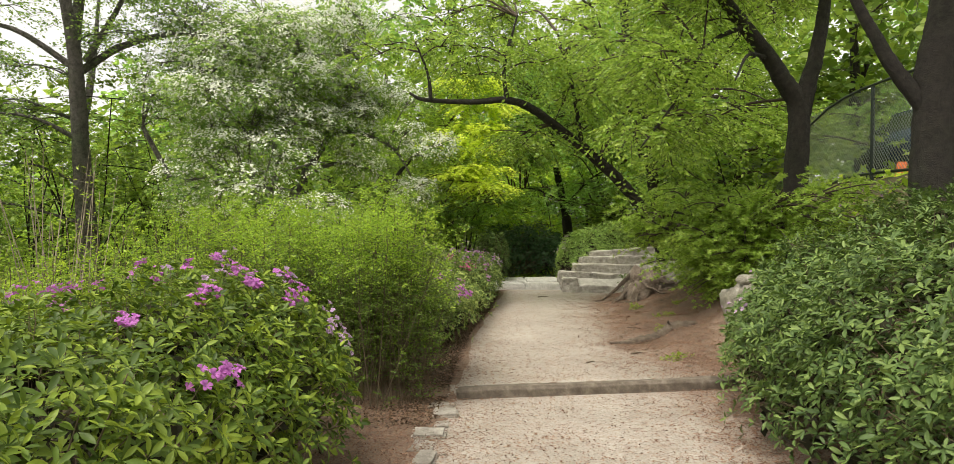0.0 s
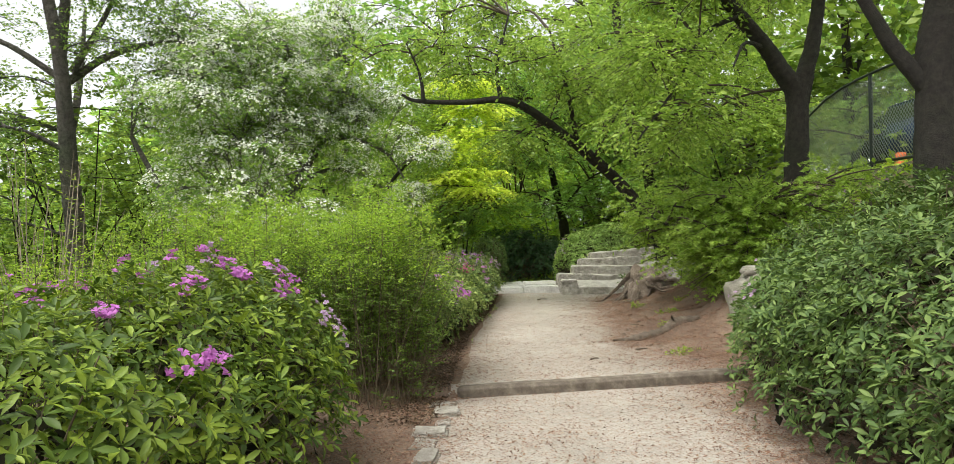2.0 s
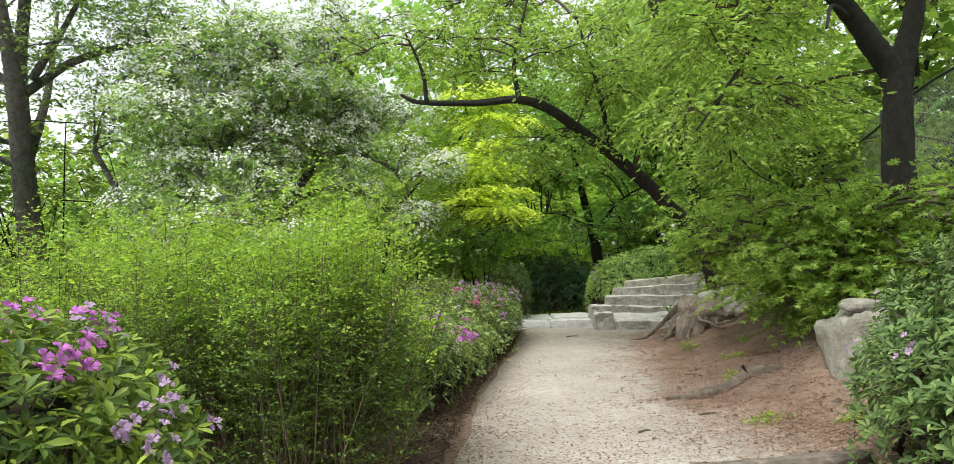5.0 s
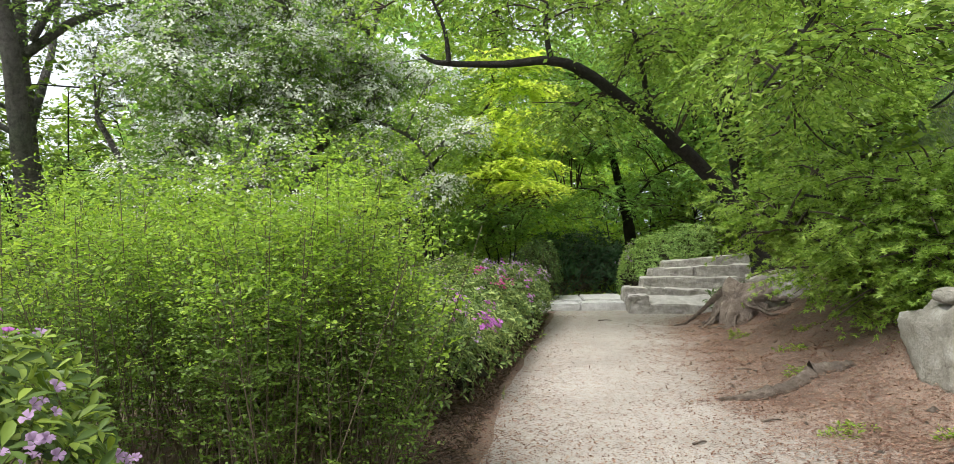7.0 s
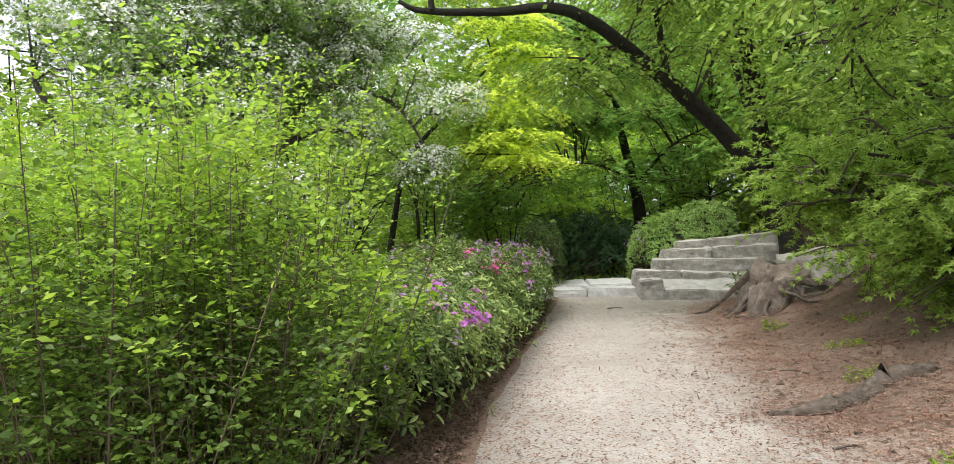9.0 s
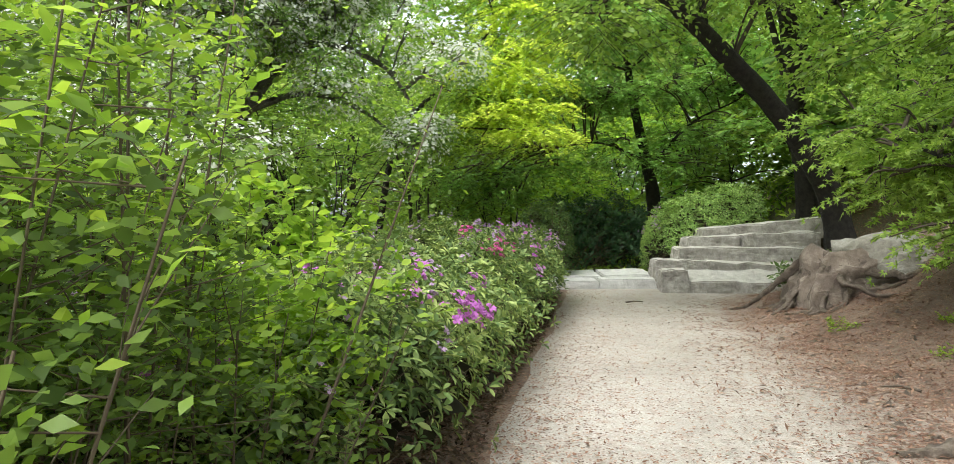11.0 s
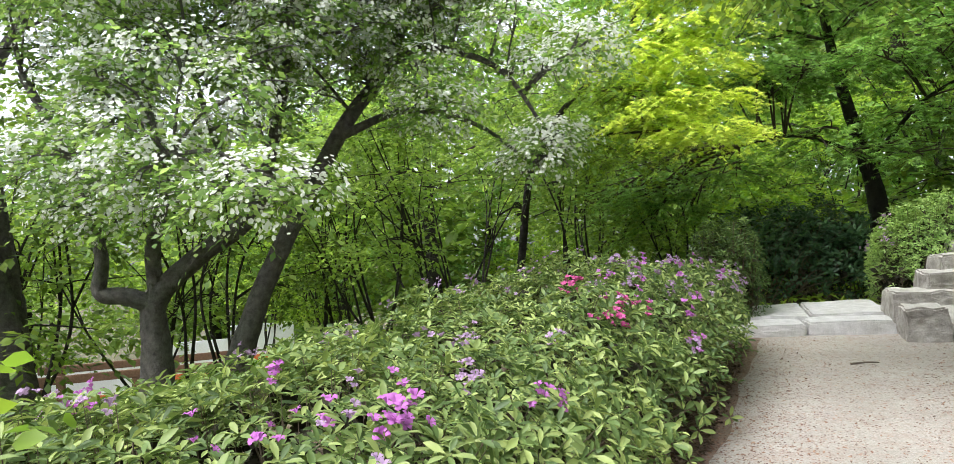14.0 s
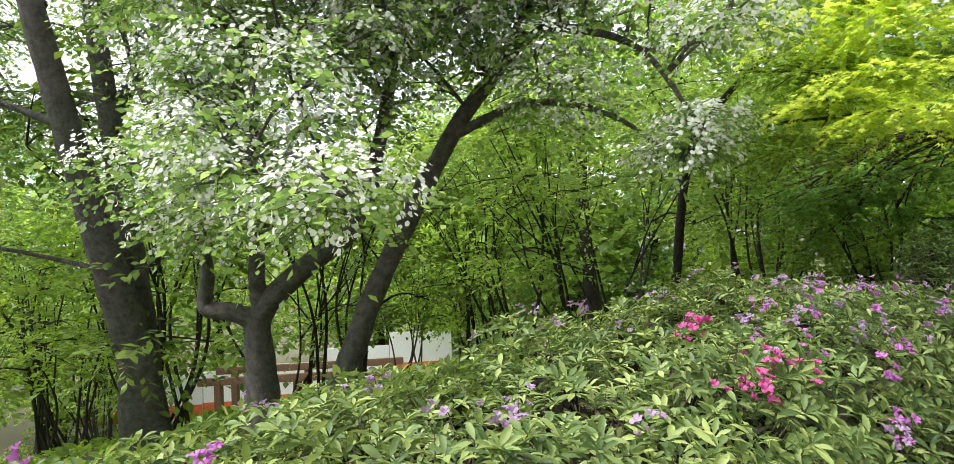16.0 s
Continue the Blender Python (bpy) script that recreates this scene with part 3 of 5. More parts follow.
# stone landing and steps
landing = thing("stone_landing", "pale rough-hewn granite landing at the end of the path", "landing", kind="structure", at=(0.6, 15.5, 0.25))
for k, (x0, x1) in enumerate(((-0.32, 0.46), (0.46, 1.27))):
    part("slab", mesh_bm("slab", rough_block((x1 - x0 - 0.012, 0.42, 0.24), ((x0 + x1) / 2, 14.92 + 0.12 * k, 0.14 + 0.02 * k), 6, 3, 0.022, 20 + k), M_SLAB), landing)
    part("slab", mesh_bm("slab", rough_block((x1 - x0 - 0.012, 1.5, 0.22), ((x0 + x1) / 2 + 0.02, 15.92 + 0.1 * k, 0.185 + 0.02 * k), 4, 5, 0.02, 30 + k), M_SLAB), landing)
steps = thing("stone_steps", "flight of five uneven weathered granite steps", "steps", kind="structure", at=(2.3, 15.3, 0.25))
STEPS = ((1.27, 2.95, 14.38, 0.55, 0.40, 2.0), (1.22, 3.15, 14.85, 0.66, 0.6, 3.0), (1.55, 3.3, 15.2, 0.82, 0.82, 4.0), (1.74, 3.6, 15.52, 0.955, 1.04, 5.0), (1.97, 3.9, 15.85, 1.085, 1.25, 6.0))
for k, (x0, x1, y0, zl, zr, turn) in enumerate(STEPS):
    cut = x0 + (x1 - x0) * (0.2, 0.36, 0.55, 0.4, 0.5)[k]
    for q, (a, b) in enumerate(((x0, cut), (cut, x1)) if k in (0, 1, 3) else ((x0, x1),)):
        mid = (a + b) / 2
        zt = (zl, zr)[q] if k == 0 else zl + (zr - zl) * (mid - x0) / (x1 - x0)
        h = (0.34, 0.3, 0.3, 0.3, 0.3)[k]
        bm = rough_block((b - a - 0.01, 0.62, h), (mid, y0 + 0.3 + (mid - x0) * math.tan(radians(turn)) * 0.6, zt - h), turn, 6, 0.034, 50 + 3 * k + q, 0.0 if k == 0 else (zr - zl) / (x1 - x0))
        if (k, q) == (0, 1):
            for v in bm.verts:
                if v.co.z > 0.25:
                    v.co.z += 0.3 * max(0.0, v.co.y - y0 - 0.06)
        bm.normal_update()
        for f in bm.faces:
            f.material_index = 1 if f.normal.z > 0.75 else 0
        me = mesh_bm("step", bm, M_STONE)
        me.materials.append(M_TREAD)
        part("step", me, steps)

# boulders on the bank
tagged(new("boulder", boulder("boulder", (3.2, 7.9, 0.56), (0.33, 0.48, 0.42), M_ROCK, 3, 0.22)), "large pale grey boulder set in the bank", "boulder")
tagged(new("boulder", boulder("boulder", (3.14, 7.8, 0.99), (0.17, 0.18, 0.06), M_ROCK, 9, 0.15)), "small grey stone lying on a boulder", "boulder")
tagged(new("boulder", boulder("boulder", (4.1, 10.3, 1.45), (0.7, 0.6, 0.5), M_ROCK, 5)), "grey boulder behind maple leaves", "boulder")

tagged(new("boulder", boulder("boulder", (3.16, 12.35, 0.66), (0.52, 0.34, 0.36), M_ROCK, 15, 0.26)), "smooth grey rock leaning beside bare roots", "boulder")
tagged(new("boulder", boulder("boulder", (-0.2, 14.5, 0.27), (0.13, 0.16, 0.1), M_SLAB, 22, 0.2)), "small pale stone beside the landing", "boulder")
# root mass beside the steps
stump = thing("root_mound", "eroded brown root mound with bare gnarled roots", "roots", at=(2.6, 12.2, 0.3))
part("mound", boulder("mound", (2.74, 12.42, 0.38), (0.44, 0.46, 0.46), stone_mat("eroded_earth", (0.12, 0.09, 0.067), (0.24, 0.19, 0.15), (0.4, 0.34, 0.28), 7, 0.12), 12, 0.38), stump)
g = np.random.default_rng(8)
for k in range(13):
    a = radians(158 + 11.5 * k + g.uniform(-6, 6))
    pts, reach = [], g.uniform(0.62, 1.0)
    for q in range(8):
        rr = 0.22 + (reach - 0.22) * q / 7
        aa = a + g.uniform(-0.14, 0.14) + 0.45 * math.sin(k * 2.3) * q / 7
        x, y = 2.72 + rr * math.cos(aa), 12.42 + rr * math.sin(aa)
        z0 = float(gz(x, y)) + 0.01
        f = max(0.0, 1 - (rr - 0.22) / (reach - 0.26))
        pts.append((x, y, z0 + (0.84 - z0) * f ** (1.5 + 0.9 * (k % 3))))
    part("root", mesh_np("root", *tube(pts, g.uniform(0.03, 0.07), 0.011, 10, 32, 0.8, 0, k), M_ROOT, True), stump)
surface = thing("surface_root", "thick worn tree root lying across the dirt", "root", at=(2.1, 8.45, 0.2))
ROOT = ((1.58, 8.25), (1.8, 8.3), (2.0, 8.36), (2.18, 8.45), (2.36, 8.52), (2.52, 8.55), (2.7, 8.62))
for k, (q0, q1, r0, r1) in enumerate(((0, 3, 0.024, 0.095), (2, 5, 0.07, 0.085), (4, 7, 0.1, 0.05))):
    part("root", mesh_np("root", *tube([(x, y, float(gz(x, y)) - (0.0, 0.012, 0.02)[k]) for x, y in ROOT[q0:q1]], r0, r1, 12, 18, 0.4, 0, k), M_ROOT, True), surface)

g = np.random.default_rng(23)
chunks = []
for k in range(70):
    y = g.uniform(6.8, 13.5)
    x = float(interp(EDGE_R, y)) + abs(g.normal()) * 0.45 - 0.05
    s = g.uniform(0.012, 0.045)
    a = g.random(7) * 6.28
    ring = np.array([(x + s * math.cos(t) * g.uniform(.7, 1.3), y + s * math.sin(t) * g.uniform(.7, 1.3), float(gz(x, y)) - 0.005) for t in np.sort(a)])
    top = np.array([[x, y, float(gz(x, y)) + s * g.uniform(0.5, 0.9)]])
    chunks.append((np.concatenate([ring, top]), np.array([(q, (q + 1) % 7, 7) for q in range(7)])))
tagged(new("dirt_clods", mesh_np("dirt_clods", *merge(chunks), M_ROOT)), "small clods of dirt and stones on the bank", "clods", kind="stuff")
for k, (x, y, a, ln) in enumerate(((1.75, 7.6, 0.3, 0.16), (0.75, 13.3, 0.2, 0.22), (2.5, 10.2, 1.2, 0.3), (2.1, 9.2, 2.4, 0.2), (1.2, 7.0, 0.5, 0.12), (2.7, 9.4, 0.4, 0.25))):
    z = float(gz(x, y)) + 0.012
    t = thing("stick", "short dead stick lying on the ground", "stick", "fallen sticks", at=(x, y, z))
    part("wood", mesh_np("wood", *tube(((x, y, z), (x + 0.5 * ln * math.cos(a), y + 0.5 * ln * math.sin(a), z + 0.01), (x + ln * math.cos(a + .2), y + ln * math.sin(a + .2), z)), 0.009, 0.005, 6, 8, 0.2), M_ROOT, True), t)


# ---- trees ----
def tufted(blobs, n, r, seed, flat=0.5):
    """Small uneven tufts of leaves spread through the masses of a crown, with gaps between them."""
    g = np.random.default_rng(seed)
    P, _, pick = blob_points(g, blobs, n, 0.5)
    return [(tuple(p), (r * a, r * b, r * flat * c)) for p, a, b, c in zip(P, g.uniform(0.6, 1.3, n), g.uniform(0.6, 1.3, n), g.uniform(0.7, 1.3, n))]


def tree(name, label, stems, blobs, leaf, mat, bark, size, twig_len, n_twigs, m=9, droop=0.25, flat=0.7, outward=1.0, seed=1, blossom=0, shell=0.45, sides=12, group="", category="tree", twig=True, tips=None):
    """stems: (points, r0, r1), the first from the ground. blobs: ellipsoids of the crown."""
    g = np.random.default_rng(seed)
    foot = Vector(stems[0][0][0])
    t = thing(name, label, category, group, at=foot)
    nodes_list = []
    for k, (pts, r0, r1) in enumerate(stems):
        V, F = tube(pts, r0, r1, sides, 8 * len(pts), 0.13, 0.5 if k == 0 else 0.0, seed + k)
        part("trunk" if k == 0 else "limb", mesh_np("trunk" if k == 0 else "limb", V, F, bark, True), t)
        L = smooth_line(pts, 14) if len(pts) > 2 else np.linspace(pts[0], pts[-1], 14)
        nodes_list.append(L[5:])
    limbs = np.concatenate(nodes_list)
    # boughs from the limbs into each mass of leaves
    bough = []
    for c, r in blobs:
        c = np.array(c, float)
        a = limbs[np.argmin(((limbs - c) ** 2).sum(1) + 2.0 * np.maximum(0, limbs[:, 2] - c[2]))]
        mid = (a + c) / 2 + np.array([0, 0, 0.12 * np.linalg.norm(c - a)])
        bough.append(tube((a, mid, c), 0.008 + 0.011 * np.linalg.norm(c - a), 0.008, 5, 9))
        for _ in range(3 if twig else 2):
            e = c + g.normal(size=3) * np.array(r) * 0.6
            bough.append(tube((mid * 0.5 + c * 0.5, (c + e) / 2 + np.array([0, 0, 0.06]), e), 0.012, 0.004, 4, 6))
    P, out, pick = blob_points(g, blobs, n_twigs, shell)
    D = out * outward + g.normal(size=P.shape) * 0.5
    D[:, 2] = D[:, 2] * 0.35 + 0.05
    (LV, LF), (A, B) = sprays(g, P, D, twig_len, m, size, leaf, droop, flat)
    part("branchwork", mesh_np("branchwork", *merge(bough + ([twigs(A[::2], B[::2], 0.0035)] if twig else [])), M_TWIG if bark is M_BARK else bark), t, kind="stuff")
    part("crown", mesh_np("crown", LV, LF, mat), t)
    if tips:
        P, out, _ = blob_points(g, tips[0], tips[2], shell)
        D = out + g.normal(size=P.shape) * 0.4
        D[:, 2] = D[:, 2] * 0.25
        part("crown", mesh_np("crown", *sprays(g, P, D, twig_len, m, size, leaf, droop, flat)[0], tips[1]), t, "golden yellow new leaves")
    if blossom:
        _, o, pick = blob_points(g, blobs, blossom, 0.16)
        o[:, 2] = np.where(g.random(blossom) < 0.55, np.abs(o[:, 2]), o[:, 2])
        Q = np.array([b[0] for b in blobs])[pick] + o * np.array([b[1] for b in blobs])[pick] * g.uniform(0.85, 1.1, (blossom, 1)) + o * 0.06
        C = np.repeat(Q, 5, axis=0) + g.normal(size=(blossom * 5, 3)) * 0.032
        N = unit(np.repeat(o, 5, axis=0) * 0.9 + g.normal(size=C.shape) * 0.35 + np.array([0, 0, 0.6]))
        X = np.cross(N, rand_dir(g, len(C)))
        part("blossom", mesh_np("blossom", *leaves(C, X, N, g.uniform(0.015, 0.024, len(C)), FLORET), M_WHITE), t, "white blossom clusters", "stuff")
    return t


def on(x, y, dz=-0.12):
    return (x, y, float(gz(x, y)) + dz)


# double-stemmed tree beyond the azaleas
tree("deciduous_tree", "tall twin-stemmed tree with grey bark and thin spring leaves",
     [((on(-7.7, 12.25), (-7.66, 12.1, 0.6), (-7.54, 11.7, 1.9), (-7.39, 11.32, 3.1), (-7.25, 10.93, 4.4), (-7.3, 10.6, 5.8), (-7.5, 10.4, 8)), 0.22, 0.06),
      (((-7.74, 12.3, -0.7), (-7.76, 12.24, 0.8), (-7.8, 12.14, 1.9), (-7.87, 12.02, 3.1), (-7.85, 11.8, 4.7), (-7.6, 11.6, 6.0), (-7.5, 11.5, 7.6)), 0.19, 0.06),
      (((-7.87, 12.0, 3.2), (-7.95, 12.35, 3.9), (-8.2, 12.9, 4.8), (-8.3, 13.2, 6.2)), 0.1, 0.03),
      (((-7.75, 11.85, 4.35), (-7.1, 11.95, 4.8), (-6.4, 12.05, 5.05), (-5.64, 12.1, 5.1), (-4.6, 12.3, 5.05), (-3.6, 12.4, 4.95)), 0.075, 0.015),
      (((-7.6, 11.75, 4.5), (-7.1, 11.9, 5.5), (-6.6, 12.0, 6.6)), 0.07, 0.02),
      (((-7.3, 11.1, 4.2), (-8.2, 10.9, 4.8), (-9.0, 10.8, 5.0), (-10.2, 10.6, 5.2)), 0.06, 0.015),
      (((-7.4, 11.35, 3.0), (-7.8, 10.7, 3.3), (-8.3, 10.0, 3.3)), 0.045, 0.012), (((-7.6, 11.9, 1.5), (-8.1, 11.0, 1.8), (-8.6, 10.4, 1.9)), 0.03, 0.01)],
     tufted([((-7.0, 11.6, 5.0), (1.0, .9, .5)), ((-8.6, 11.4, 4.6), (.9, .9, .5)), ((-6.6, 11.8, 6.0), (1.2, 1.0, .6)), ((-9.3, 10.8, 5.4), (1.2, 1.0, .4)), ((-10.4, 10.8, 4.6), (1.2, 1.0, .35)), ((-8.0, 10.4, 6.8), (1.3, 1.1, .5)), ((-5.8, 12.1, 5.45), (1.0, .7, .3)), ((-4.3, 12.3, 5.3), (1.2, .7, .3)), ((-9.2, 11.4, 3.7), (1.0, .9, .35)), ((-10.2, 11.8, 2.7), (1.1, .9, .4)), ((-8.4, 10.2, 2.9), (.8, .7, .45)), ((-8.7, 10.5, 1.8), (.8, .6, .4)), ((-7.4, 11, 8), (1.8, 1.5, .7)), ((-9.5, 10.5, 2.2), (.9, .8, .5)), ((-11.2, 12.2, 3.6), (1.2, 1.0, .6))], 120, 0.45, 1, 0.4),
     LEAF_PLAIN, L_CRAB, M_BARK_GREY, 0.07, 0.4, 4600, 10, 0.3, 0.6, seed=21)

# blossom trees
tree("blossom_tree", "low-forking flowering tree with drooping white blossom", 
     [((on(-5.5, 12.25), (-5.45, 12.22, 0.5), (-5.4, 12.2, 1.0), (-5.03, 12.44, 1.43), (-4.62, 12.74, 1.8), (-4.4, 12.85, 2.5), (-4.2, 12.95, 3.5), (-4.0, 13, 4.8)), 0.15, 0.03),
      (((-5.4, 12.2, 0.95), (-5.6, 12.0, 1.06), (-5.8, 11.88, 1.12), (-5.76, 11.88, 1.5), (-5.95, 11.8, 2.3), (-6.4, 11.6, 3.3)), 0.1, 0.04), (((-5.4, 12.2, 1.05), (-5.38, 12.16, 1.5), (-5.25, 12.2, 2.1), (-5.3, 12.1, 3.1), (-5.5, 12, 4.4)), 0.085, 0.03),
      (((-4.62, 12.74, 1.8), (-4.75, 12.5, 2.4), (-4.6, 12.0, 3.2)), 0.06, 0.02), (((-5.25, 12.2, 2.1), (-4.7, 11.7, 2.3), (-4.0, 11.2, 2.2)), 0.045, 0.015)],
     tufted([((-5.2, 12.2, 3.6), (1.4, 1.3, 1.2)), ((-4.1, 11.3, 2.45), (1.15, .8, .6)), ((-3.3, 11.1, 2.0), (.7, .5, .35)), ((-3.6, 12.4, 3.6), (1.0, .8, .7)), ((-4.5, 12.9, 3.4), (.9, .7, .6)), ((-3.9, 12.6, 4.3), (.8, .8, .6)), ((-4.2, 12.9, 4.7), (1.6, 1.4, 1.0)), ((-5.7, 12.3, 4.8), (.8, .9, .9)), ((-5.0, 12.6, 5.5), (1.7, 1.3, .7)), ((-5.0, 11.3, 2.6), (.9, .6, .55)), ((-5.3, 11.5, 1.85), (.6, .4, .3)), ((-5.2, 11.3, 4.2), (1.0, .8, .6))], 120, 0.42, 2, 0.45),
     LEAF_PLAIN, L_CRAB, M_BARK_GREY, 0.08, 0.34, 3600, 8, 0.35, 0.5, seed=31, blossom=6200, group="blossom trees")
tree("blossom_tree", "leaning dark-barked flowering tree with white blossom",
     [((on(-4.95, 12.5), (-4.72, 12.7, 0.6), (-4.5, 12.9, 1.3), (-3.98, 13.45, 2.66), (-3.7, 14.05, 3.5), (-3.3, 14.3, 4.6), (-3.0, 14.4, 5.6)), 0.13, 0.04),
      (((-3.72, 14.0, 3.42), (-3.3, 13.9, 3.55), (-2.9, 13.9, 3.5), (-2.3, 14.1, 3.2), (-1.8, 14.1, 2.4)), 0.07, 0.015), (((-4.0, 13.4, 2.6), (-3.4, 13.9, 2.9), (-2.7, 14.2, 2.7), (-2.1, 14.3, 2.2)), 0.05, 0.012)],
     tufted([((-3.1, 14.2, 4.3), (1.2, 1.1, .9)), ((-4.4, 13.6, 3.6), (.8, .7, .6)), ((-3.2, 13.6, 3.6), (.8, .6, .5)), ((-2.1, 14.2, 3.3), (.9, .8, .6)), ((-1.85, 14.2, 2.2), (.5, .5, .4)), ((-1.6, 13.85, 1.8), (.3, .3, .22)), ((-3.6, 13.8, 5.6), (1.4, 1.2, .8)), ((-2.6, 13.6, 3.0), (.6, .5, .3)), ((-4.2, 13.9, 4.4), (.8, .7, .5))], 85, 0.4, 3, 0.45),
     LEAF_PLAIN, L_CRAB, M_BARK_GREY, 0.08, 0.34, 2000, 8, 0.35, 0.5, seed=32, blossom=4600, group="blossom trees")

# golden maple
tree("golden_maple", "slender maple with layered golden yellow-green leaves",
     [((on(-3.5, 17.1), (-3.3, 17, 1.2), (-2.98, 16.8, 2.49), (-2.5, 16.8, 3.2), (-1.8, 16.8, 3.8), (-1.2, 16.8, 4.6)), 0.07, 0.02), (((-2.8, 16.8, 2.75), (-2.0, 16.7, 2.8), (-1.2, 16.6, 2.75), (-.5, 16.5, 2.7)), 0.03, 0.01)],
     [((-1.3, 16.8, 4.1), (1.0, .9, .14)), ((-1.9, 16.9, 3.4), (.8, .8, .12)), ((-1.5, 16.6, 2.4), (.8, .6, .12)), ((-1.1, 16.9, 4.9), (1.2, .9, .2)), ((-1.3, 16.6, 3.3), (.8, .7, .12)), ((-2.3, 17, 2.7), (.8, .7, .14)), ((-2.4, 17, 4.4), (.8, .7, .16)), ((-1.6, 16.8, 5.6), (1.2, .9, .25)), ((-1.8, 16.7, 2.9), (.7, .6, .1))],
     LEAF_STAR, L_GOLD, M_BARK, 0.07, 0.42, 1100, 13, 0.4, 0.9, seed=41,
     tips=([((-.65, 16.5, 3.05), (.75, .75, .07)), ((-.5, 16.4, 2.62), (.65, .6, .06)), ((-.8, 16.6, 3.55), (.8, .7, .07)), ((-.7, 16.6, 4.05), (.8, .7, .08)), ((-.6, 16.7, 4.6), (.8, .7, .1)), ((-1.2, 16.4, 2.85), (.6, .6, .06)), ((-1.3, 16.4, 3.75), (.7, .6, .07)), ((-.9, 16.6, 5.2), (.8, .7, .1))], L_YELLOW, 1150))

# deep green maple behind the steps
tree("japanese_maple", "spreading deep green maple with tiers of fine leaves",
     [((on(1.62, 19.0), (1.6, 19, 1.6), (1.44, 19, 2.5), (1.2, 18.9, 3.6), (1.0, 18.8, 5)), 0.16, 0.05), (((1.5, 19, 2.2), (2.2, 18.6, 3), (3, 18.4, 3.4)), 0.04, 0.012), (((1.45, 19, 2.4), (.6, 18.5, 2.7), (-.2, 18.1, 2.6)), 0.03, 0.01)],
     tufted([((.6, 18.2, 2.75), (1.1, .9, .25)), ((1.6, 17.8, 2.35), (.8, .7, .2)), ((2.5, 18.1, 2.9), (1.0, .8, .3)), ((-.3, 18.0, 2.2), (.8, .8, .3)), ((.3, 18.2, 3.6), (1.3, 1, .35)), ((1.8, 18.3, 3.6), (1.3, 1, .35)), ((1.0, 18.6, 4.6), (1.8, 1.3, .5)), ((3.2, 18.3, 4.0), (1.2, 1, .5)), ((.2, 18.6, 5.6), (1.6, 1.2, .6)), ((2.4, 18.6, 5.4), (1.6, 1.2, .6)), ((-1.6, 19, 2.0), (1.2, .8, .5))], 120, 0.52, 4, 0.25),
     LEAF_STAR, L_DARK, M_BARK, 0.09, 0.5, 2500, 12, 0.35, 0.9, seed=42)

# arching tree over the path
tree("arching_tree", "dark leaning trunk arching over the path with hanging leaves",
     [((on(3.45, 14.1), (3.25, 14, 1.35), (2.9, 13.7, 1.88), (2.36, 13.3, 2.47), (1.75, 12.8, 2.95), (1.2, 12.2, 3.28), (.6, 11.7, 3.64), (.15, 11.45, 3.75), (-.45, 11.25, 3.68), (-1.2, 11.05, 3.68), (-1.45, 11, 3.78)), 0.15, 0.02),
      (((.15, 11.45, 3.78), (.1, 11.4, 4.3), (.3, 11.5, 5.2)), 0.04, 0.015), (((-1.1, 11.05, 3.68), (-1.15, 11, 4.1), (-1.35, 10.9, 4.6)), 0.035, 0.012), (((1.5, 12.5, 3.1), (1.3, 12.2, 4.1), (1.0, 11.8, 5)), 0.05, 0.015)],
     tufted([((-.4, 11.3, 4.4), (1.1, .8, .5)), ((.1, 12.6, 5.6), (1.5, 1.2, .5)), ((.6, 11.6, 4.6), (1.0, .8, .5)), ((1.4, 12.1, 4.2), (.9, .8, .6)), ((-1.5, 11, 4.5), (.8, .7, .5)), ((.7, 12.1, 3.0), (.6, .5, .35)), ((1.9, 12.6, 3.4), (.6, .6, .35)), ((-.3, 11.4, 3.35), (.7, .5, .22)), ((2.3, 13, 4.6), (1.2, 1, .7)), ((-2.0, 11.2, 4.6), (.6, .5, .3))], 46, 0.5, 5, 0.45),
     LEAF_PLAIN, L_BRIGHT, M_BARK, 0.075, 0.45, 1700, 12, 0.6, 0.45, seed=51)
# tree behind the arch
tree("deciduous_tree", "dark upright trunk with bright green leaves behind the steps",
     [((on(3.9, 17.0, -0.3), (3.5, 16.2, 2.4), (3.05, 15.2, 3.96), (2.69, 15, 5.15), (2.5, 15, 7)), 0.15, 0.09), (((3.0, 15.2, 3.2), (2.6, 14.9, 4.4), (2.1, 14.7, 5.6)), 0.05, 0.02), (((3.0, 15.1, 3.2), (3.4, 14.7, 3.9), (4.1, 14.5, 4.7), (4.8, 14.3, 5.6)), 0.055, 0.02)],
     tufted([((2.3, 14.6, 6.2), (1.8, 1.4, .8)), ((4.4, 14.2, 5.6), (1.5, 1.2, .8)), ((3.4, 14.6, 4.4), (1.3, .9, .6)), ((2.2, 15.4, 4.8), (1.2, 1, .6)), ((4.8, 14.4, 3.8), (1.3, 1, .8)), ((3.6, 14.2, 3.2), (.9, .7, .5))], 44, 0.55, 6, 0.45),
     LEAF_PLAIN, L_BRIGHT, M_BARK, 0.1, 0.5, 1350, 11, 0.45, 0.5, seed=52)
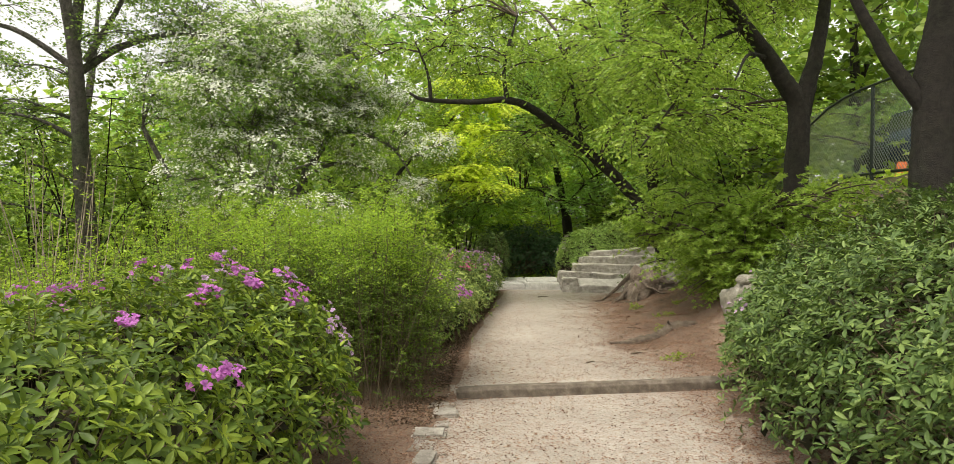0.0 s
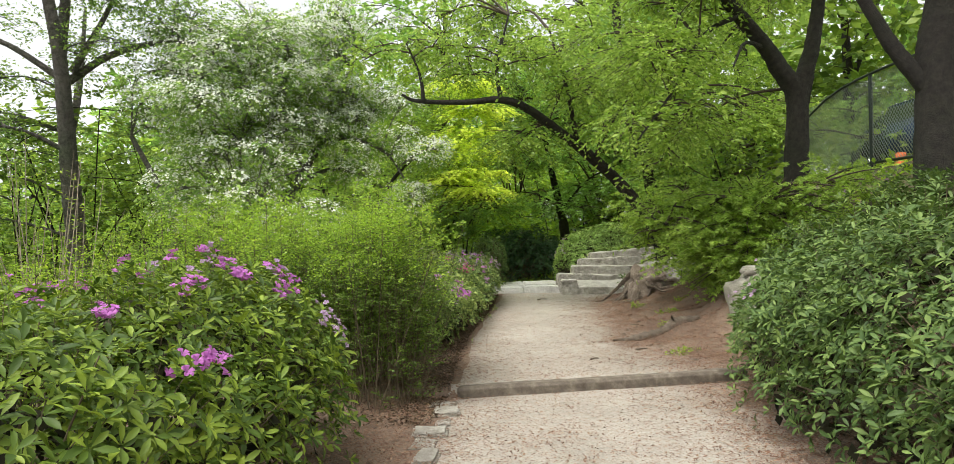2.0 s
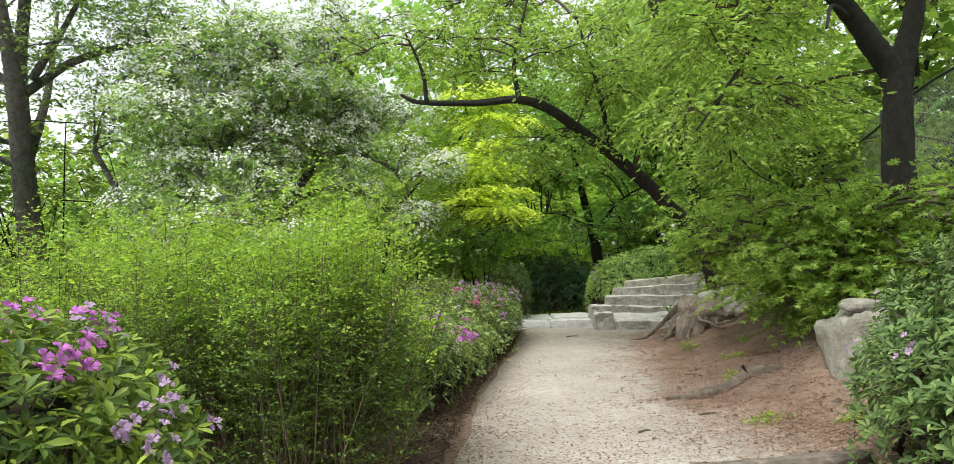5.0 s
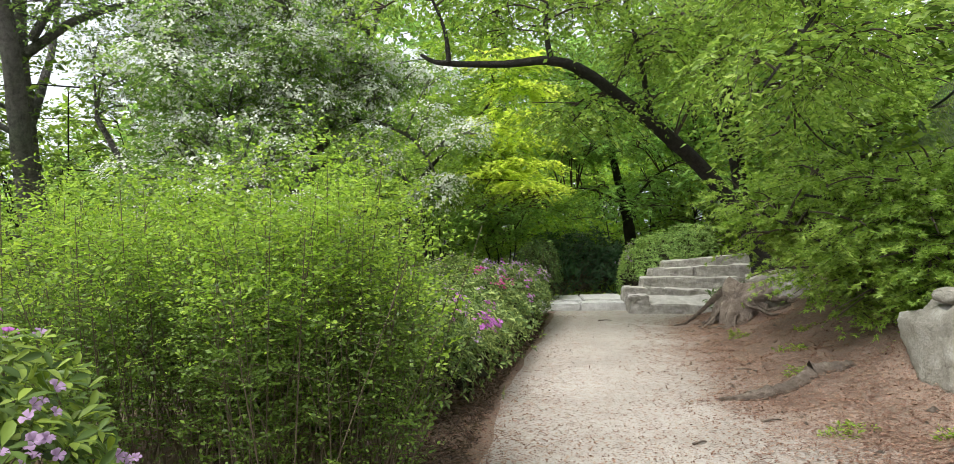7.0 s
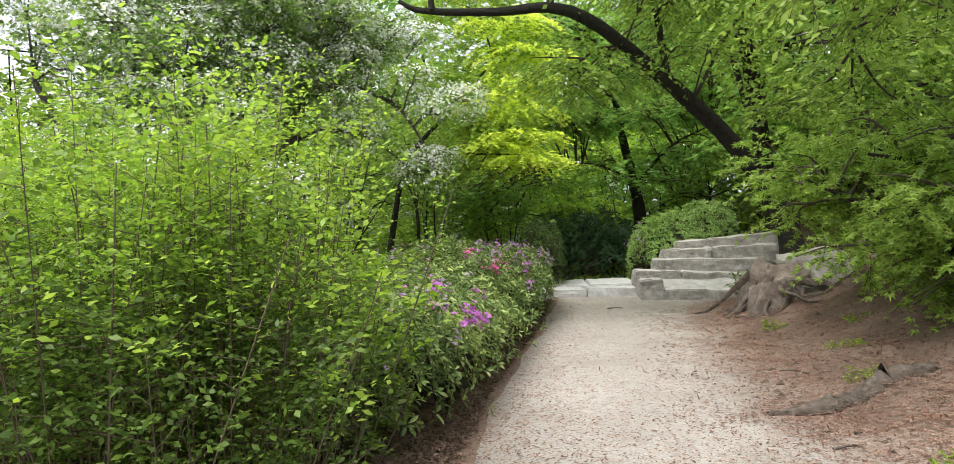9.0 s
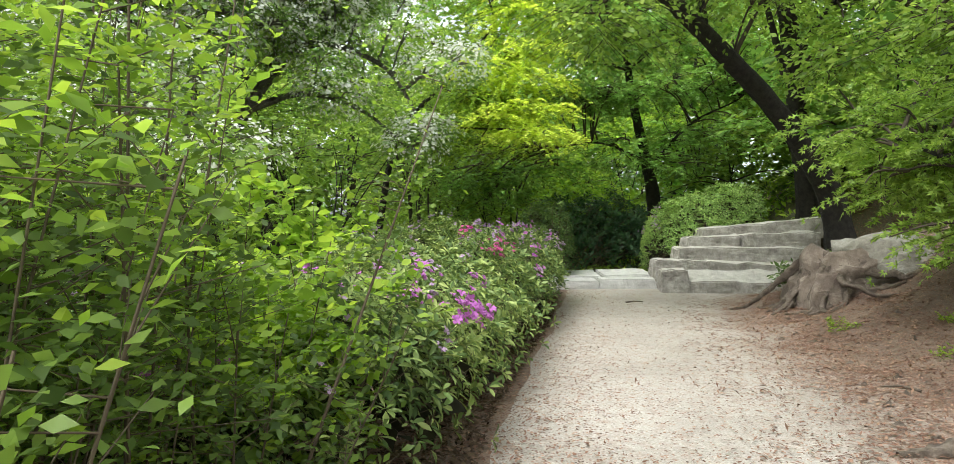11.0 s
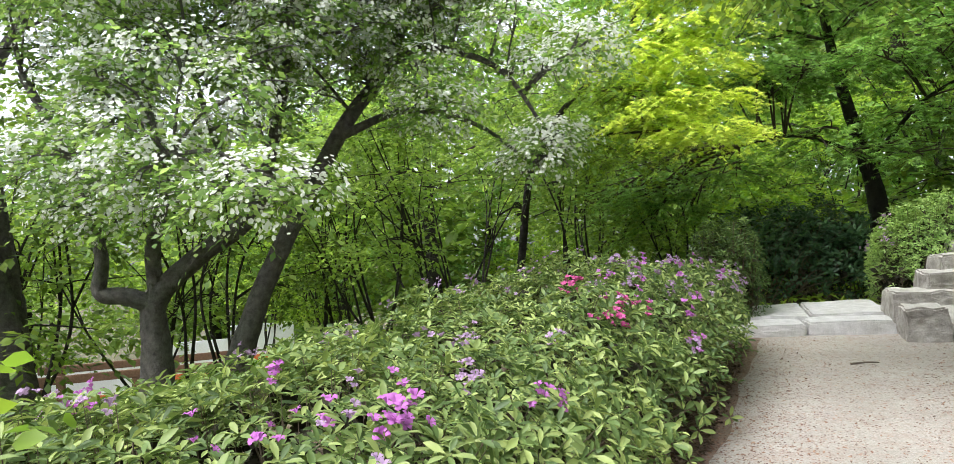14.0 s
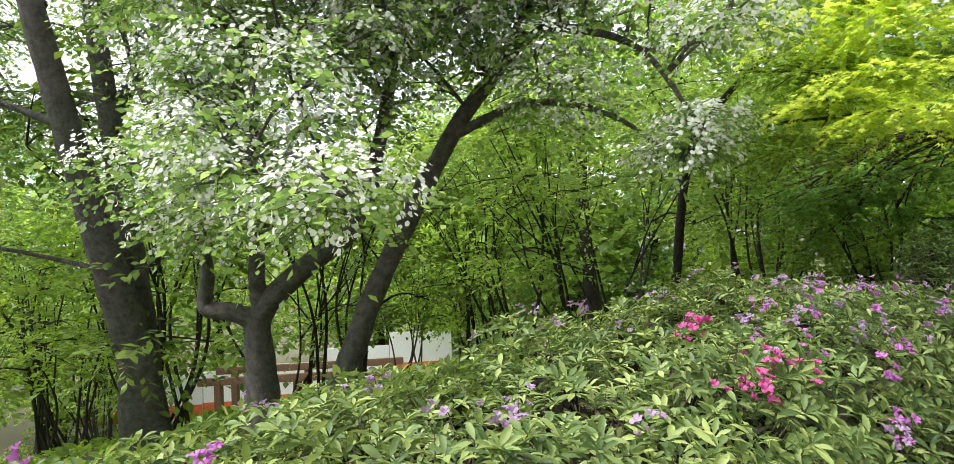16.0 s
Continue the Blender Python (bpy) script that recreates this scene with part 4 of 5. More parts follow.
# forked tree on the bank, its branches hanging over the path
tree("forked_tree", "dark forked trunk with large bright green hanging leaves",
     [((on(4.2, 9.3), (4.16, 9.3, 2.2), (4.18, 9.3, 3.2), (3.95, 9.25, 3.6), (3.71, 9.2, 3.95), (3.1, 9.0, 4.6), (2.5, 8.7, 5.3)), 0.17, 0.07), (((4.18, 9.3, 3.1), (4.3, 9.3, 3.6), (4.4, 9.3, 4.0), (4.55, 9.4, 4.8), (4.7, 9.5, 6.2)), 0.13, 0.06),
      (((3.4, 9.1, 4.3), (2.8, 8.6, 3.9), (2.3, 8.1, 3.1), (1.85, 7.8, 2.5)), 0.035, 0.008), (((3.7, 9.2, 3.9), (3.2, 8.3, 3.7), (2.8, 7.4, 3.2)), 0.03, 0.01)],
     tufted([((2.2, 8.1, 2.95), (.55, .5, .4)), ((1.9, 7.85, 2.55), (.36, .35, .25)), ((2.4, 7.8, 3.4), (.45, .5, .35)), ((2.8, 8.5, 4.5), (.8, .8, .4)), ((2.4, 8.6, 5.0), (1.2, 1, .6)), ((4.4, 9.3, 5.2), (1.3, 1.1, .8)), ((2.1, 8.6, 3.7), (.8, .7, .4)), ((3.0, 9.6, 2.7), (.7, .6, .4))], 40, 0.45, 7, 0.5),
     LEAF_OVAL, L_BRIGHT, M_BARK, 0.075, 0.36, 2000, 11, 0.55, 0.3, seed=53)
# thick trunk by the fence
tree("deciduous_tree", "thick dark trunk standing beside the chain-link fence",
     [((on(4.66, 7.0, -0.3), (4.66, 7, 2.2), (4.67, 7, 3.2), (4.8, 7, 3.95), (5.0, 7, 6)), 0.21, 0.16), (((4.58, 7, 2.8), (4.25, 7, 3.25), (4.08, 7, 3.55), (3.85, 7, 4.0), (3.4, 7, 5.2)), 0.085, 0.04)],
     [((4.6, 6.8, 5.6), (1.8, 1.5, .7)), ((3.4, 6.9, 5.4), (1.2, 1.1, .6)), ((5.8, 7.5, 4.8), (1.0, 1.0, .7))],
     LEAF_PLAIN, L_BRIGHT, M_BARK, 0.1, 0.5, 500, 10, 0.45, 0.5, seed=54)
# low maple on the bank
tree("japanese_maple", "low green maple spreading over the littered bank",
     [((on(3.5, 9.7), (3.35, 9.5, 1.3), (3.0, 9.3, 1.7), (2.5, 9.1, 1.8)), 0.05, 0.012), ((on(3.6, 9.7), (3.6, 9.3, 1.4), (3.5, 8.8, 1.8)), 0.04, 0.01), ((on(3.4, 9.8), (3.0, 9.9, 1.3), (2.4, 10.2, 1.7)), 0.035, 0.01)],
     tufted([((2.75, 9.2, 1.45), (.55, .6, .35)), ((3.3, 8.9, 1.45), (.8, .6, .4)), ((3.2, 9.2, 1.95), (.75, .7, .28)), ((3.7, 8.7, 1.35), (.7, .6, .4)), ((2.8, 10.3, 1.7), (.55, .7, .4)), ((3.2, 8.9, 1.0), (.6, .5, .25)), ((2.85, 9.4, 1.05), (.45, .5, .22)), ((3.6, 9.2, 1.75), (.7, .7, .3)), ((3.0, 10.6, 1.9), (.9, .9, .45)), ((4.2, 8.4, 1.6), (.6, .6, .35)), ((3.3, 8.1, 1.25), (.5, .5, .25)), ((4.0, 8.4, 2.05), (.6, .5, .28)), ((4.3, 7.7, 1.85), (.7, .5, .3)), ((3.3, 10.7, 1.25), (.6, .6, .35)), ((3.1, 11.2, 1.6), (.5, .5, .35)), ((3.7, 11.3, 1.7), (.7, .6, .4))], 85, 0.34, 8, 0.6),
     LEAF_STAR, L_BRIGHT, M_BARK, 0.065, 0.32, 2600, 11, 0.25, 0.5, seed=55)


# ---- shrubs ----
FLOWERS = {}


def flower_mesh(key, mat):
    """One open azalea flower round its own origin."""
    if key not in FLOWERS:
        T, F = BLOOM
        FLOWERS[key] = mesh_np("flower", T * np.array([1, 1, 1.2]) * 0.026, F, mat)
    return FLOWERS[key]


def mound(name, label, category, spine, n_whorls, leaf_size, mat, per=6, seed=1, flowers=(), layers=0.4, power=0.55, lump=0.12, shape=LEAF_OVAL, group="", stems=160):
    """A dense bush along a spine of (x, y, half width, height, end rounding); whorls of leaves over its uneven skin."""
    g = np.random.default_rng(seed)
    S = np.array(spine, float)
    foot = on(S[:, 0].mean(), S[:, 1].mean(), 0)
    t = thing(name, label, category, group, at=foot)
    seg = np.concatenate([[0], np.cumsum(np.hypot(np.diff(S[:, 0]), np.diff(S[:, 1])))])

    def skin(n, depth):
        u = g.random(n) * seg[-1]
        cx, cy, w, h = (np.interp(u, seg, S[:, k]) for k in range(4))
        tang = np.stack([np.interp(u, seg, np.gradient(S[:, 0], seg)), np.interp(u, seg, np.gradient(S[:, 1], seg))], -1)
        tang /= np.linalg.norm(tang, axis=1)[:, None]
        side = np.stack([tang[:, 1], -tang[:, 0]], -1)
        a = np.pi * g.random(n)
        c = np.cos(a)
        k = np.sin(a) ** power
        d = 1 - depth * g.random(n) / np.maximum(w, 0.3)
        x = cx + side[:, 0] * w * np.sign(c) * np.abs(c) ** 0.7 * d
        y = cy + side[:, 1] * w * np.sign(c) * np.abs(c) ** 0.7 * d
        bumpy = lump * (np.sin(3.1 * x + 1.3 * y + seed) * np.sin(2.7 * y - 0.8 * x) + 0.6 * np.sin(6.5 * x + seed) * np.sin(5.9 * y))
        z = gz(x, y) + np.maximum(0.05, (h * d + bumpy * k) * k)
        N = unit(np.stack([side[:, 0] * c, side[:, 1] * c, k * 0.9 + 0.15], -1))
        return np.stack([x, y, z], -1), N

    P, N = skin(int(n_whorls * 1.5), layers)
    f = np.sin(11 * P[:, 0] + 5 * P[:, 2] + seed) * np.sin(10 * P[:, 1] - 4 * P[:, 2]) + 0.6 * np.sin(17 * P[:, 2] + 6 * P[:, 1]) * np.sin(19 * P[:, 0])
    rise = np.clip((P[:, 2] - gz(P[:, 0], P[:, 1])) / (0.5 * S[:, 3].mean()), 0.45, 1)
    sel = g.random(len(P)) < np.clip(0.72 + 0.7 * f, 0.1, 1) * rise
    P, N = P[sel][:n_whorls], N[sel][:n_whorls]
    n_whorls = len(P)
    ax = unit(N + g.normal(size=N.shape) * 0.35 + np.array([0, 0, 0.35]))
    X = unit(np.cross(ax, rand_dir(g, n_whorls)))
    Y = np.cross(ax, X)
    ph = g.random(n_whorls)[:, None] * 6.28 + np.arange(per)[None, :] * (2 * np.pi / per) + g.normal(size=(n_whorls, per)) * 0.25
    LD = np.cos(ph)[..., None] * X[:, None, :] + np.sin(ph)[..., None] * Y[:, None, :] + ax[:, None, :] * g.uniform(0.1, 0.8, (n_whorls, per))[..., None]
    LD[..., 2] -= 0.12
    LN = ax[:, None, :] + g.normal(size=LD.shape) * 0.2
    LP = np.repeat(P[:, None, :], per, 1) + unit(LD) * leaf_size * 0.1
    part("foliage", mesh_np("foliage", *leaves(LP.reshape(-1, 3), LD.reshape(-1, 3), LN.reshape(-1, 3), leaf_size * g.uniform(0.6, 1.25, n_whorls * per), shape), mat), t)
    # sparse inner leaves, coloured near black to paint the shade behind the whorls
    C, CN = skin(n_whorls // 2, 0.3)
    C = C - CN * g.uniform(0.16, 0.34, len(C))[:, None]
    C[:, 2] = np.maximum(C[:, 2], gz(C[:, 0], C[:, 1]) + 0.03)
    part("inner_leaves", mesh_np("inner_leaves", *leaves(C, rand_dir(g, len(C)), rand_dir(g, len(C)) + CN, g.uniform(0.07, 0.14, len(C)), LEAF_PLAIN), M_DEAD_SHADED), t, "dead inner leaves, darkened to stand in for inner shade", "stuff")
    # stems from the foot to the skin
    E, _ = skin(stems, 0.3)
    u = g.random(stems)
    B = E.copy()
    cxy = np.stack([np.interp(E[:, 1], S[:, 1], S[:, 0]), E[:, 1]], -1)
    B[:, :2] = cxy + (E[:, :2] - cxy) * g.uniform(0.3, 0.75, stems)[:, None]
    B[:, 2] = gz(B[:, 0], B[:, 1]) - 0.03
    T1, T2 = skin(n_whorls // 4, layers)
    part("stem_mass", mesh_np("stem_mass", *merge([twigs(B, E, 0.008, 0.1), twigs(T1 - T2 * 0.16, T1, 0.0025)]), M_STEM), t, kind="stuff")
    for key, fm, count, size, where in flowers:
        Q, QN = skin(max(4000, count * 10), 0.02)
        ok = np.array([bool(where(*q)) for q in Q]) & (QN[:, 2] > 0.62)
        for k, q in enumerate(Q[ok][:count]):
            for _ in range((3, 4, 5, 8)[int(g.integers(0, 4))]):
                ob = new("flower", flower_mesh(key, fm))
                ob.parent = t
                tilt = Vector(QN[ok][k] + g.normal(size=3) * 0.35)
                spot = Vector(q) + Vector(g.normal(size=3) * 0.024) + tilt * 0.03 - Vector(foot)
                ob.matrix_basis = Matrix.Translation(spot) @ tilt.to_track_quat("Z", "Y").to_matrix().to_4x4() @ Matrix.Scale(size * g.uniform(0.7, 1.15), 4)
    return t


# azalea bush beside the start of the path
def near(cx, cy, r):
    return lambda x, y, z: (x - cx) ** 2 + (y - cy) ** 2 < r * r


mound("azalea_bush", "broad azalea bush with violet flowers beside the path", "bush", [(-1.95, 0.9, 1.0, 0.92), (-1.75, 1.6, 1.25, 1.08), (-1.66, 2.6, 1.28, 1.1), (-1.66, 3.2, 1.3, 1.14), (-1.66, 3.8, 1.26, 1.2), (-1.64, 4.3, 0.98, 1.16), (-1.62, 4.8, 0.55, 0.98)], 6000, 0.066, L_AZALEA, 6, 61,
      [("violet", M_PINK, 40, 0.85, lambda x, y, z: y > 2.6 and z > 1.0 and x < -0.95), ("violet", M_PINK, 2, 1.0, near(-0.74, 2.35, 0.15)), ("violet", M_PINK, 1, 1.0, near(-0.72, 2.1, 0.15)), ("violet", M_PINK, 5, 1.0, near(-0.95, 3.6, 0.2)), ("violet", M_PINK, 3, 1.0, near(-1.0, 1.35, 0.15)), ("faded", M_FADED, 30, 0.75, lambda x, y, z: y > 3)], lump=0.09, group="azaleas", shape=LEAF_WHORL, power=0.45)
# long azalea hedge up to the landing
mound("azalea_hedge", "long azalea hedge with scattered violet and rose flowers", "hedge", [(-1.3, 6.9, 0.85, 0.64), (-1.36, 7.8, 1.24, 0.74), (-1.36, 9, 1.27, 0.74), (-1.24, 10.5, 1.24, 0.76), (-1.12, 12, 1.2, 0.88), (-1.0, 13.3, 1.08, 0.96), (-0.93, 14.2, 0.84, 0.8)], 10500, 0.06, L_AZALEA_PALE, 6, 62,
      [("violet", M_PINK, 20, 0.85, lambda x, y, z: y < 10 and math.sin(x * 3.1 + 2) * math.sin(y * 2.3) > 0.0), ("violet", M_PINK, 4, 0.95, near(-0.67, 8.8, 0.12)), ("violet", M_PINK, 3, 0.95, near(-0.62, 8.45, 0.13)), ("violet", M_PINK, 6, 1.0, near(-0.35, 8.25, 0.16)), ("violet", M_PINK, 3, 0.9, near(-1.1, 8.7, 0.25)), ("violet", M_PINK, 2, 0.85, near(-1.5, 9.2, 0.3)),
       ("violet", M_PINK, 14, 0.8, lambda x, y, z: 11.0 < y < 12.6 and -0.9 < x < -0.1), ("faded", M_FADED, 70, 0.75, lambda x, y, z: y > 11.3), ("faded", M_FADED, 40, 0.75, lambda x, y, z: y < 11), ("rose", M_ROSE, 9, 0.8, lambda x, y, z: 10.3 < y < 11.0 and -0.75 < x < -0.25)], lump=0.09, group="azaleas", shape=LEAF_WHORL, power=0.42)
# hedge on the bank
mound("azalea_hedge", "dense dull green azalea hedge on the bank", "hedge", [(3.3, 1.9, 0.9, 1.0), (3.3, 2.8, 1.2, 1.22), (3.4, 4, 1.36, 1.36), (3.5, 5.2, 1.38, 1.32), (3.6, 6.2, 1.2, 1.22), (3.75, 7.0, 0.85, 1.1)], 8800, 0.066, L_HEDGE, 6, 63,
      [("faded", M_FADED, 5, 0.7, lambda x, y, z: y > 5)], lump=0.1, group="azaleas", shape=LEAF_WHORL)
# clipped shrubs by the steps
mound("clipped_shrub", "rounded clipped shrub above the stone steps", "bush", [(1.4, 16.6, 0.4, 0.85), (1.7, 16.8, 0.85, 1.3), (2.35, 17.1, 0.9, 1.4), (2.95, 17.4, 0.6, 1.0)], 4600, 0.055, L_CLIP, 5, 64, [("faded", M_FADED, 10, 0.8, lambda x, y, z: x < 1.5)], lump=0.04, layers=0.25, power=0.7)
mound("clipped_shrub", "rounded dark leafed shrub beside the landing", "bush", [(-0.45, 15.1, 0.3, 1.0), (-0.32, 15.6, 0.47, 1.32), (-0.32, 16.2, 0.45, 1.2)], 2200, 0.056, L_HEDGE, 5, 65, lump=0.04, layers=0.25, power=0.75)
mound("evergreen_shrub", "dark glossy evergreen shrub behind the landing", "bush", [(-0.6, 18.3, 0.7, 1.4), (0.4, 18.6, 0.8, 1.5), (1.4, 18.5, 0.7, 1.3)], 2600, 0.09, L_EVER, 5, 66, lump=0.1)


def stem_shrub(name, label, spots, height, n_stems, leaf, size, mat, per_stem, m, seed, lean=0.2, bare=0.25, stem_mat=M_STEM, r=0.006, bound=None, group="", twig=0.2, low_mat=None, clumps=0, tip_mat=None):
    """A shrub of many thin upright stems with leafy side shoots. spots: (x, y, radius)."""
    g = np.random.default_rng(seed)
    S = np.array(spots, float)
    t = thing(name, label, "shrub", group, at=on(S[:, 0].mean(), S[:, 1].mean(), 0))
    pick = g.integers(0, len(S), n_stems)
    a, rr = g.random(n_stems) * 6.28, np.sqrt(g.random(n_stems))
    off = np.stack([np.cos(a), np.sin(a)], -1) * (rr * S[pick, 2])[:, None]
    B = np.zeros((n_stems, 3))
    B[:, :2] = S[pick, :2] + off * 0.75
    B[:, 2] = gz(B[:, 0], B[:, 1]) - 0.03
    H = height * g.uniform(0.55, 1.0, n_stems) * (1 - 0.25 * rr ** 2)
    T = B + np.concatenate([off * lean / 0.75 + g.normal(size=(n_stems, 2)) * 0.1 * height, H[:, None]], 1)
    if bound is not None:
        T[:, 0] = np.minimum(T[:, 0], bound)
    chunks = [twigs(B, T, r * g.uniform(0.6, 1.4, n_stems), 0.0)]
    s = bare + (1 - bare) * g.random((n_stems, per_stem)) ** 0.72
    if clumps:
        tufts = bare + (1 - bare) * g.random((n_stems, clumps)) ** 0.5
        s = np.take_along_axis(tufts, g.integers(0, clumps, (n_stems, per_stem)), 1) + g.normal(size=(n_stems, per_stem)) * 0.035
    P = (B[:, None, :] + (T - B)[:, None, :] * s[..., None]).reshape(-1, 3)
    D = rand_dir(g, len(P)) * np.array([1, 1, 0.4]) + np.array([0, 0, 0.5])
    if bound is not None:
        D[:, 0] -= np.clip(P[:, 0] - bound + 0.3, 0, 1) * 3
    (LV, LF), (A, Q) = sprays(g, P, D, twig, m, size, leaf, 0.15, 0.6)
    chunks.append(twigs(A[::3], Q[::3], 0.0014))
    part("stem_mass", mesh_np("stem_mass", *merge(chunks), stem_mat), t, kind="stuff")
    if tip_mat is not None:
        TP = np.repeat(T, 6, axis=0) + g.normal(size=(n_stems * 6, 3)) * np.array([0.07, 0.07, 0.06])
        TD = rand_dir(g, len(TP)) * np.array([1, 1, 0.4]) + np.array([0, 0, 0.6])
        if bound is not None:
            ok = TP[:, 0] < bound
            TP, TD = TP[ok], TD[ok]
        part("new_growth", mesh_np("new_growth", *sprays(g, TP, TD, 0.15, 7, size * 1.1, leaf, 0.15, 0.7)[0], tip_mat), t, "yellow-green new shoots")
    if low_mat is None:
        part("foliage", mesh_np("foliage", LV, LF, mat), t)
        return t
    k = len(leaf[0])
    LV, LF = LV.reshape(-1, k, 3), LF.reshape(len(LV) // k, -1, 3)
    # leaves low on the stems get low_mat, whose darker colour carries their shade
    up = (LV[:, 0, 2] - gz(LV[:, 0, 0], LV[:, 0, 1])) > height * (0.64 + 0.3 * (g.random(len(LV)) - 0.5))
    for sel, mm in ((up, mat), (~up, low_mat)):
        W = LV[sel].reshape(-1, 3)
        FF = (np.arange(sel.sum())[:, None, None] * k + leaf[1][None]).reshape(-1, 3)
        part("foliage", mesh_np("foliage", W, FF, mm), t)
    return t


stem_shrub("flowering_shrub", "tall yellow-green shrub of thin upright stems", [(-0.7, 5.6, 0.5), (-0.75, 6.2, 0.55), (-1.5, 5.85, 0.75), (-1.6, 6.5, 0.7), (-2.5, 6.1, 0.8), (-2.4, 6.7, 0.65)], 1.88, 380, LEAF_PLAIN, 0.026, L_GOLD, 38, 9, 71, 0.28, 0.03, bound=-0.05, r=0.0045, low_mat=L_LOW_SHADED, clumps=8, tip_mat=L_TIP)
stem_shrub("leafy_sapling", "young sapling shoots with broad fresh green leaves", [(-0.85, 7.15, 0.3), (-1.25, 7.3, 0.4), (-0.82, 7.65, 0.26), (-1.6, 6.95, 0.35)], 1.25, 64, LEAF_ROUND, 0.05, L_GOLD, 26, 6, 72, 0.25, 0.04, bound=-0.3, r=0.004, twig=0.16, clumps=7)
stem_shrub("understorey_shrub", "loose yellow-green shrub with pale bare twigs", [(-3.8, 7.8, 0.7), (-4.8, 8.4, 0.8), (-5.8, 8.6, 0.8)], 1.9, 110, LEAF_OVAL, 0.045, L_GOLD, 16, 7, 73, 0.4, 0.12)
stem_shrub("understorey_shrub", "rounded bright green shrub in the garden bed", [(-3.3, 4.9, 0.7), (-4.4, 5.6, 0.8)], 1.6, 90, LEAF_OVAL, 0.042, L_GOLD, 15, 7, 74, 0.4, 0.1)
stem_shrub("understorey_shrub", "rounded bright green shrub in the garden bed", [(-7.6, 9.6, 0.9), (-8.6, 9.8, 0.9)], 2.0, 90, LEAF_OVAL, 0.06, L_BRIGHT, 13, 7, 75, 0.4, 0.1)
stem_shrub("fern", "small dark green leafy plants at the tree foot", [(2.75, 13.0, 0.35), (3.1, 13.3, 0.3)], 0.35, 40, LEAF_OVAL, 0.09, L_HEDGE, 5, 5, 76, 0.6, 0.2)
stem_shrub("bare_twig_shrub", "sparse shrub of pale bare twigs with few leaves", [(-4.0, 6.2, 0.35), (-4.5, 6.6, 0.3)], 2.7, 26, LEAF_OVAL, 0.05, L_GOLD, 5, 4, 77, 0.5, 0.3, stem_mat=plain_mat("pale_twig", (0.3, 0.25, 0.19), 0.9), r=0.007, twig=0.3)
for k, (wx, wy) in enumerate(((2.35, 8.85), (2.75, 7.0), (2.5, 9.6), (2.9, 10.4), (2.3, 11.0), (2.2, 7.3))):
    stem_shrub("weed", "small tuft of green weeds in the dirt", [(wx, wy, 0.12)], 0.1, 14, LEAF_OVAL, 0.03, L_GOLD, 4, 4, 80 + k, 0.5, 0.1, r=0.002, group="weeds", twig=0.05)


g = np.random.default_rng(17)
n = 9000
dy = g.uniform(4.8, 14.3, n)
dx = interp(EDGE_L, dy) - np.abs(g.normal(size=n)) * 0.3 + 0.03
P = np.stack([dx, dy, gz(dx, dy) + g.uniform(0.004, 0.03, n)], -1)
tagged(new("dry_leaves", mesh_np("dry_leaves", *leaves(P, rand_dir(g, n) * np.array([1, 1, 0.3]), rand_dir(g, n) * 0.5 + np.array([0, 0, 1.0]), g.uniform(0.02, 0.05, n), LEAF_OVAL), leaf_mat("dry_leaf", [(0.1, (0.035, 0.022, 0.014)), (0.5, (0.08, 0.05, 0.03)), (0.9, (0.16, 0.11, 0.06))], 0.1, 0.8))), "dark dry leaves lying under the hedge", "leaf litter", kind="stuff")

# ---- understorey of thin-stemmed maples, and the woods beyond ----
def thin_maple(seed, at, mat, h):
    g = np.random.default_rng(seed)
    x, y = at
    z = float(gz(x, y)) - 0.1
    stems = []
    blobs = []
    for k in range(6):
        a = g.uniform(0, 6.28)
        d = g.uniform(0.6, 1.9)
        top = (x + d * math.cos(a), y + d * math.sin(a), z + h * g.uniform(0.7, 1.0))
        mid = (x + 0.45 * d * math.cos(a + 0.5), y + 0.45 * d * math.sin(a + 0.5), z + h * g.uniform(0.3, 0.5))
        low = (x + 0.3 * math.cos(a), y + 0.3 * math.sin(a), z + 0.25)
        stems.append((((x + 0.15 * math.cos(a), y + 0.15 * math.sin(a), z), low, mid, top), 0.036, 0.008))
        fork = (mid[0] + g.normal() * 0.5, mid[1] + g.normal() * 0.5, mid[2] + h * 0.35)
        stems.append(((mid, ((mid[0] + fork[0]) / 2 + 0.08, (mid[1] + fork[1]) / 2, (mid[2] + fork[2]) / 2), fork), 0.015, 0.005))
        blobs.append((top, (0.9, 0.9, 0.3)))
        if k != 2:
            blobs.append(((x + 1.1 * d * math.cos(a + .6), y + 1.1 * d * math.sin(a + .6), z + h * g.uniform(0.3, 0.7)), (0.8, 0.8, 0.22)))
    return tree("thin_maple", "thin multi-stemmed maple with light green leaf tiers", stems, blobs, LEAF_PLAIN, mat, M_THIN, 0.115, 0.5, 500, 11, 0.25, 0.8, seed=seed, sides=5, twig=False, group="understorey maples")


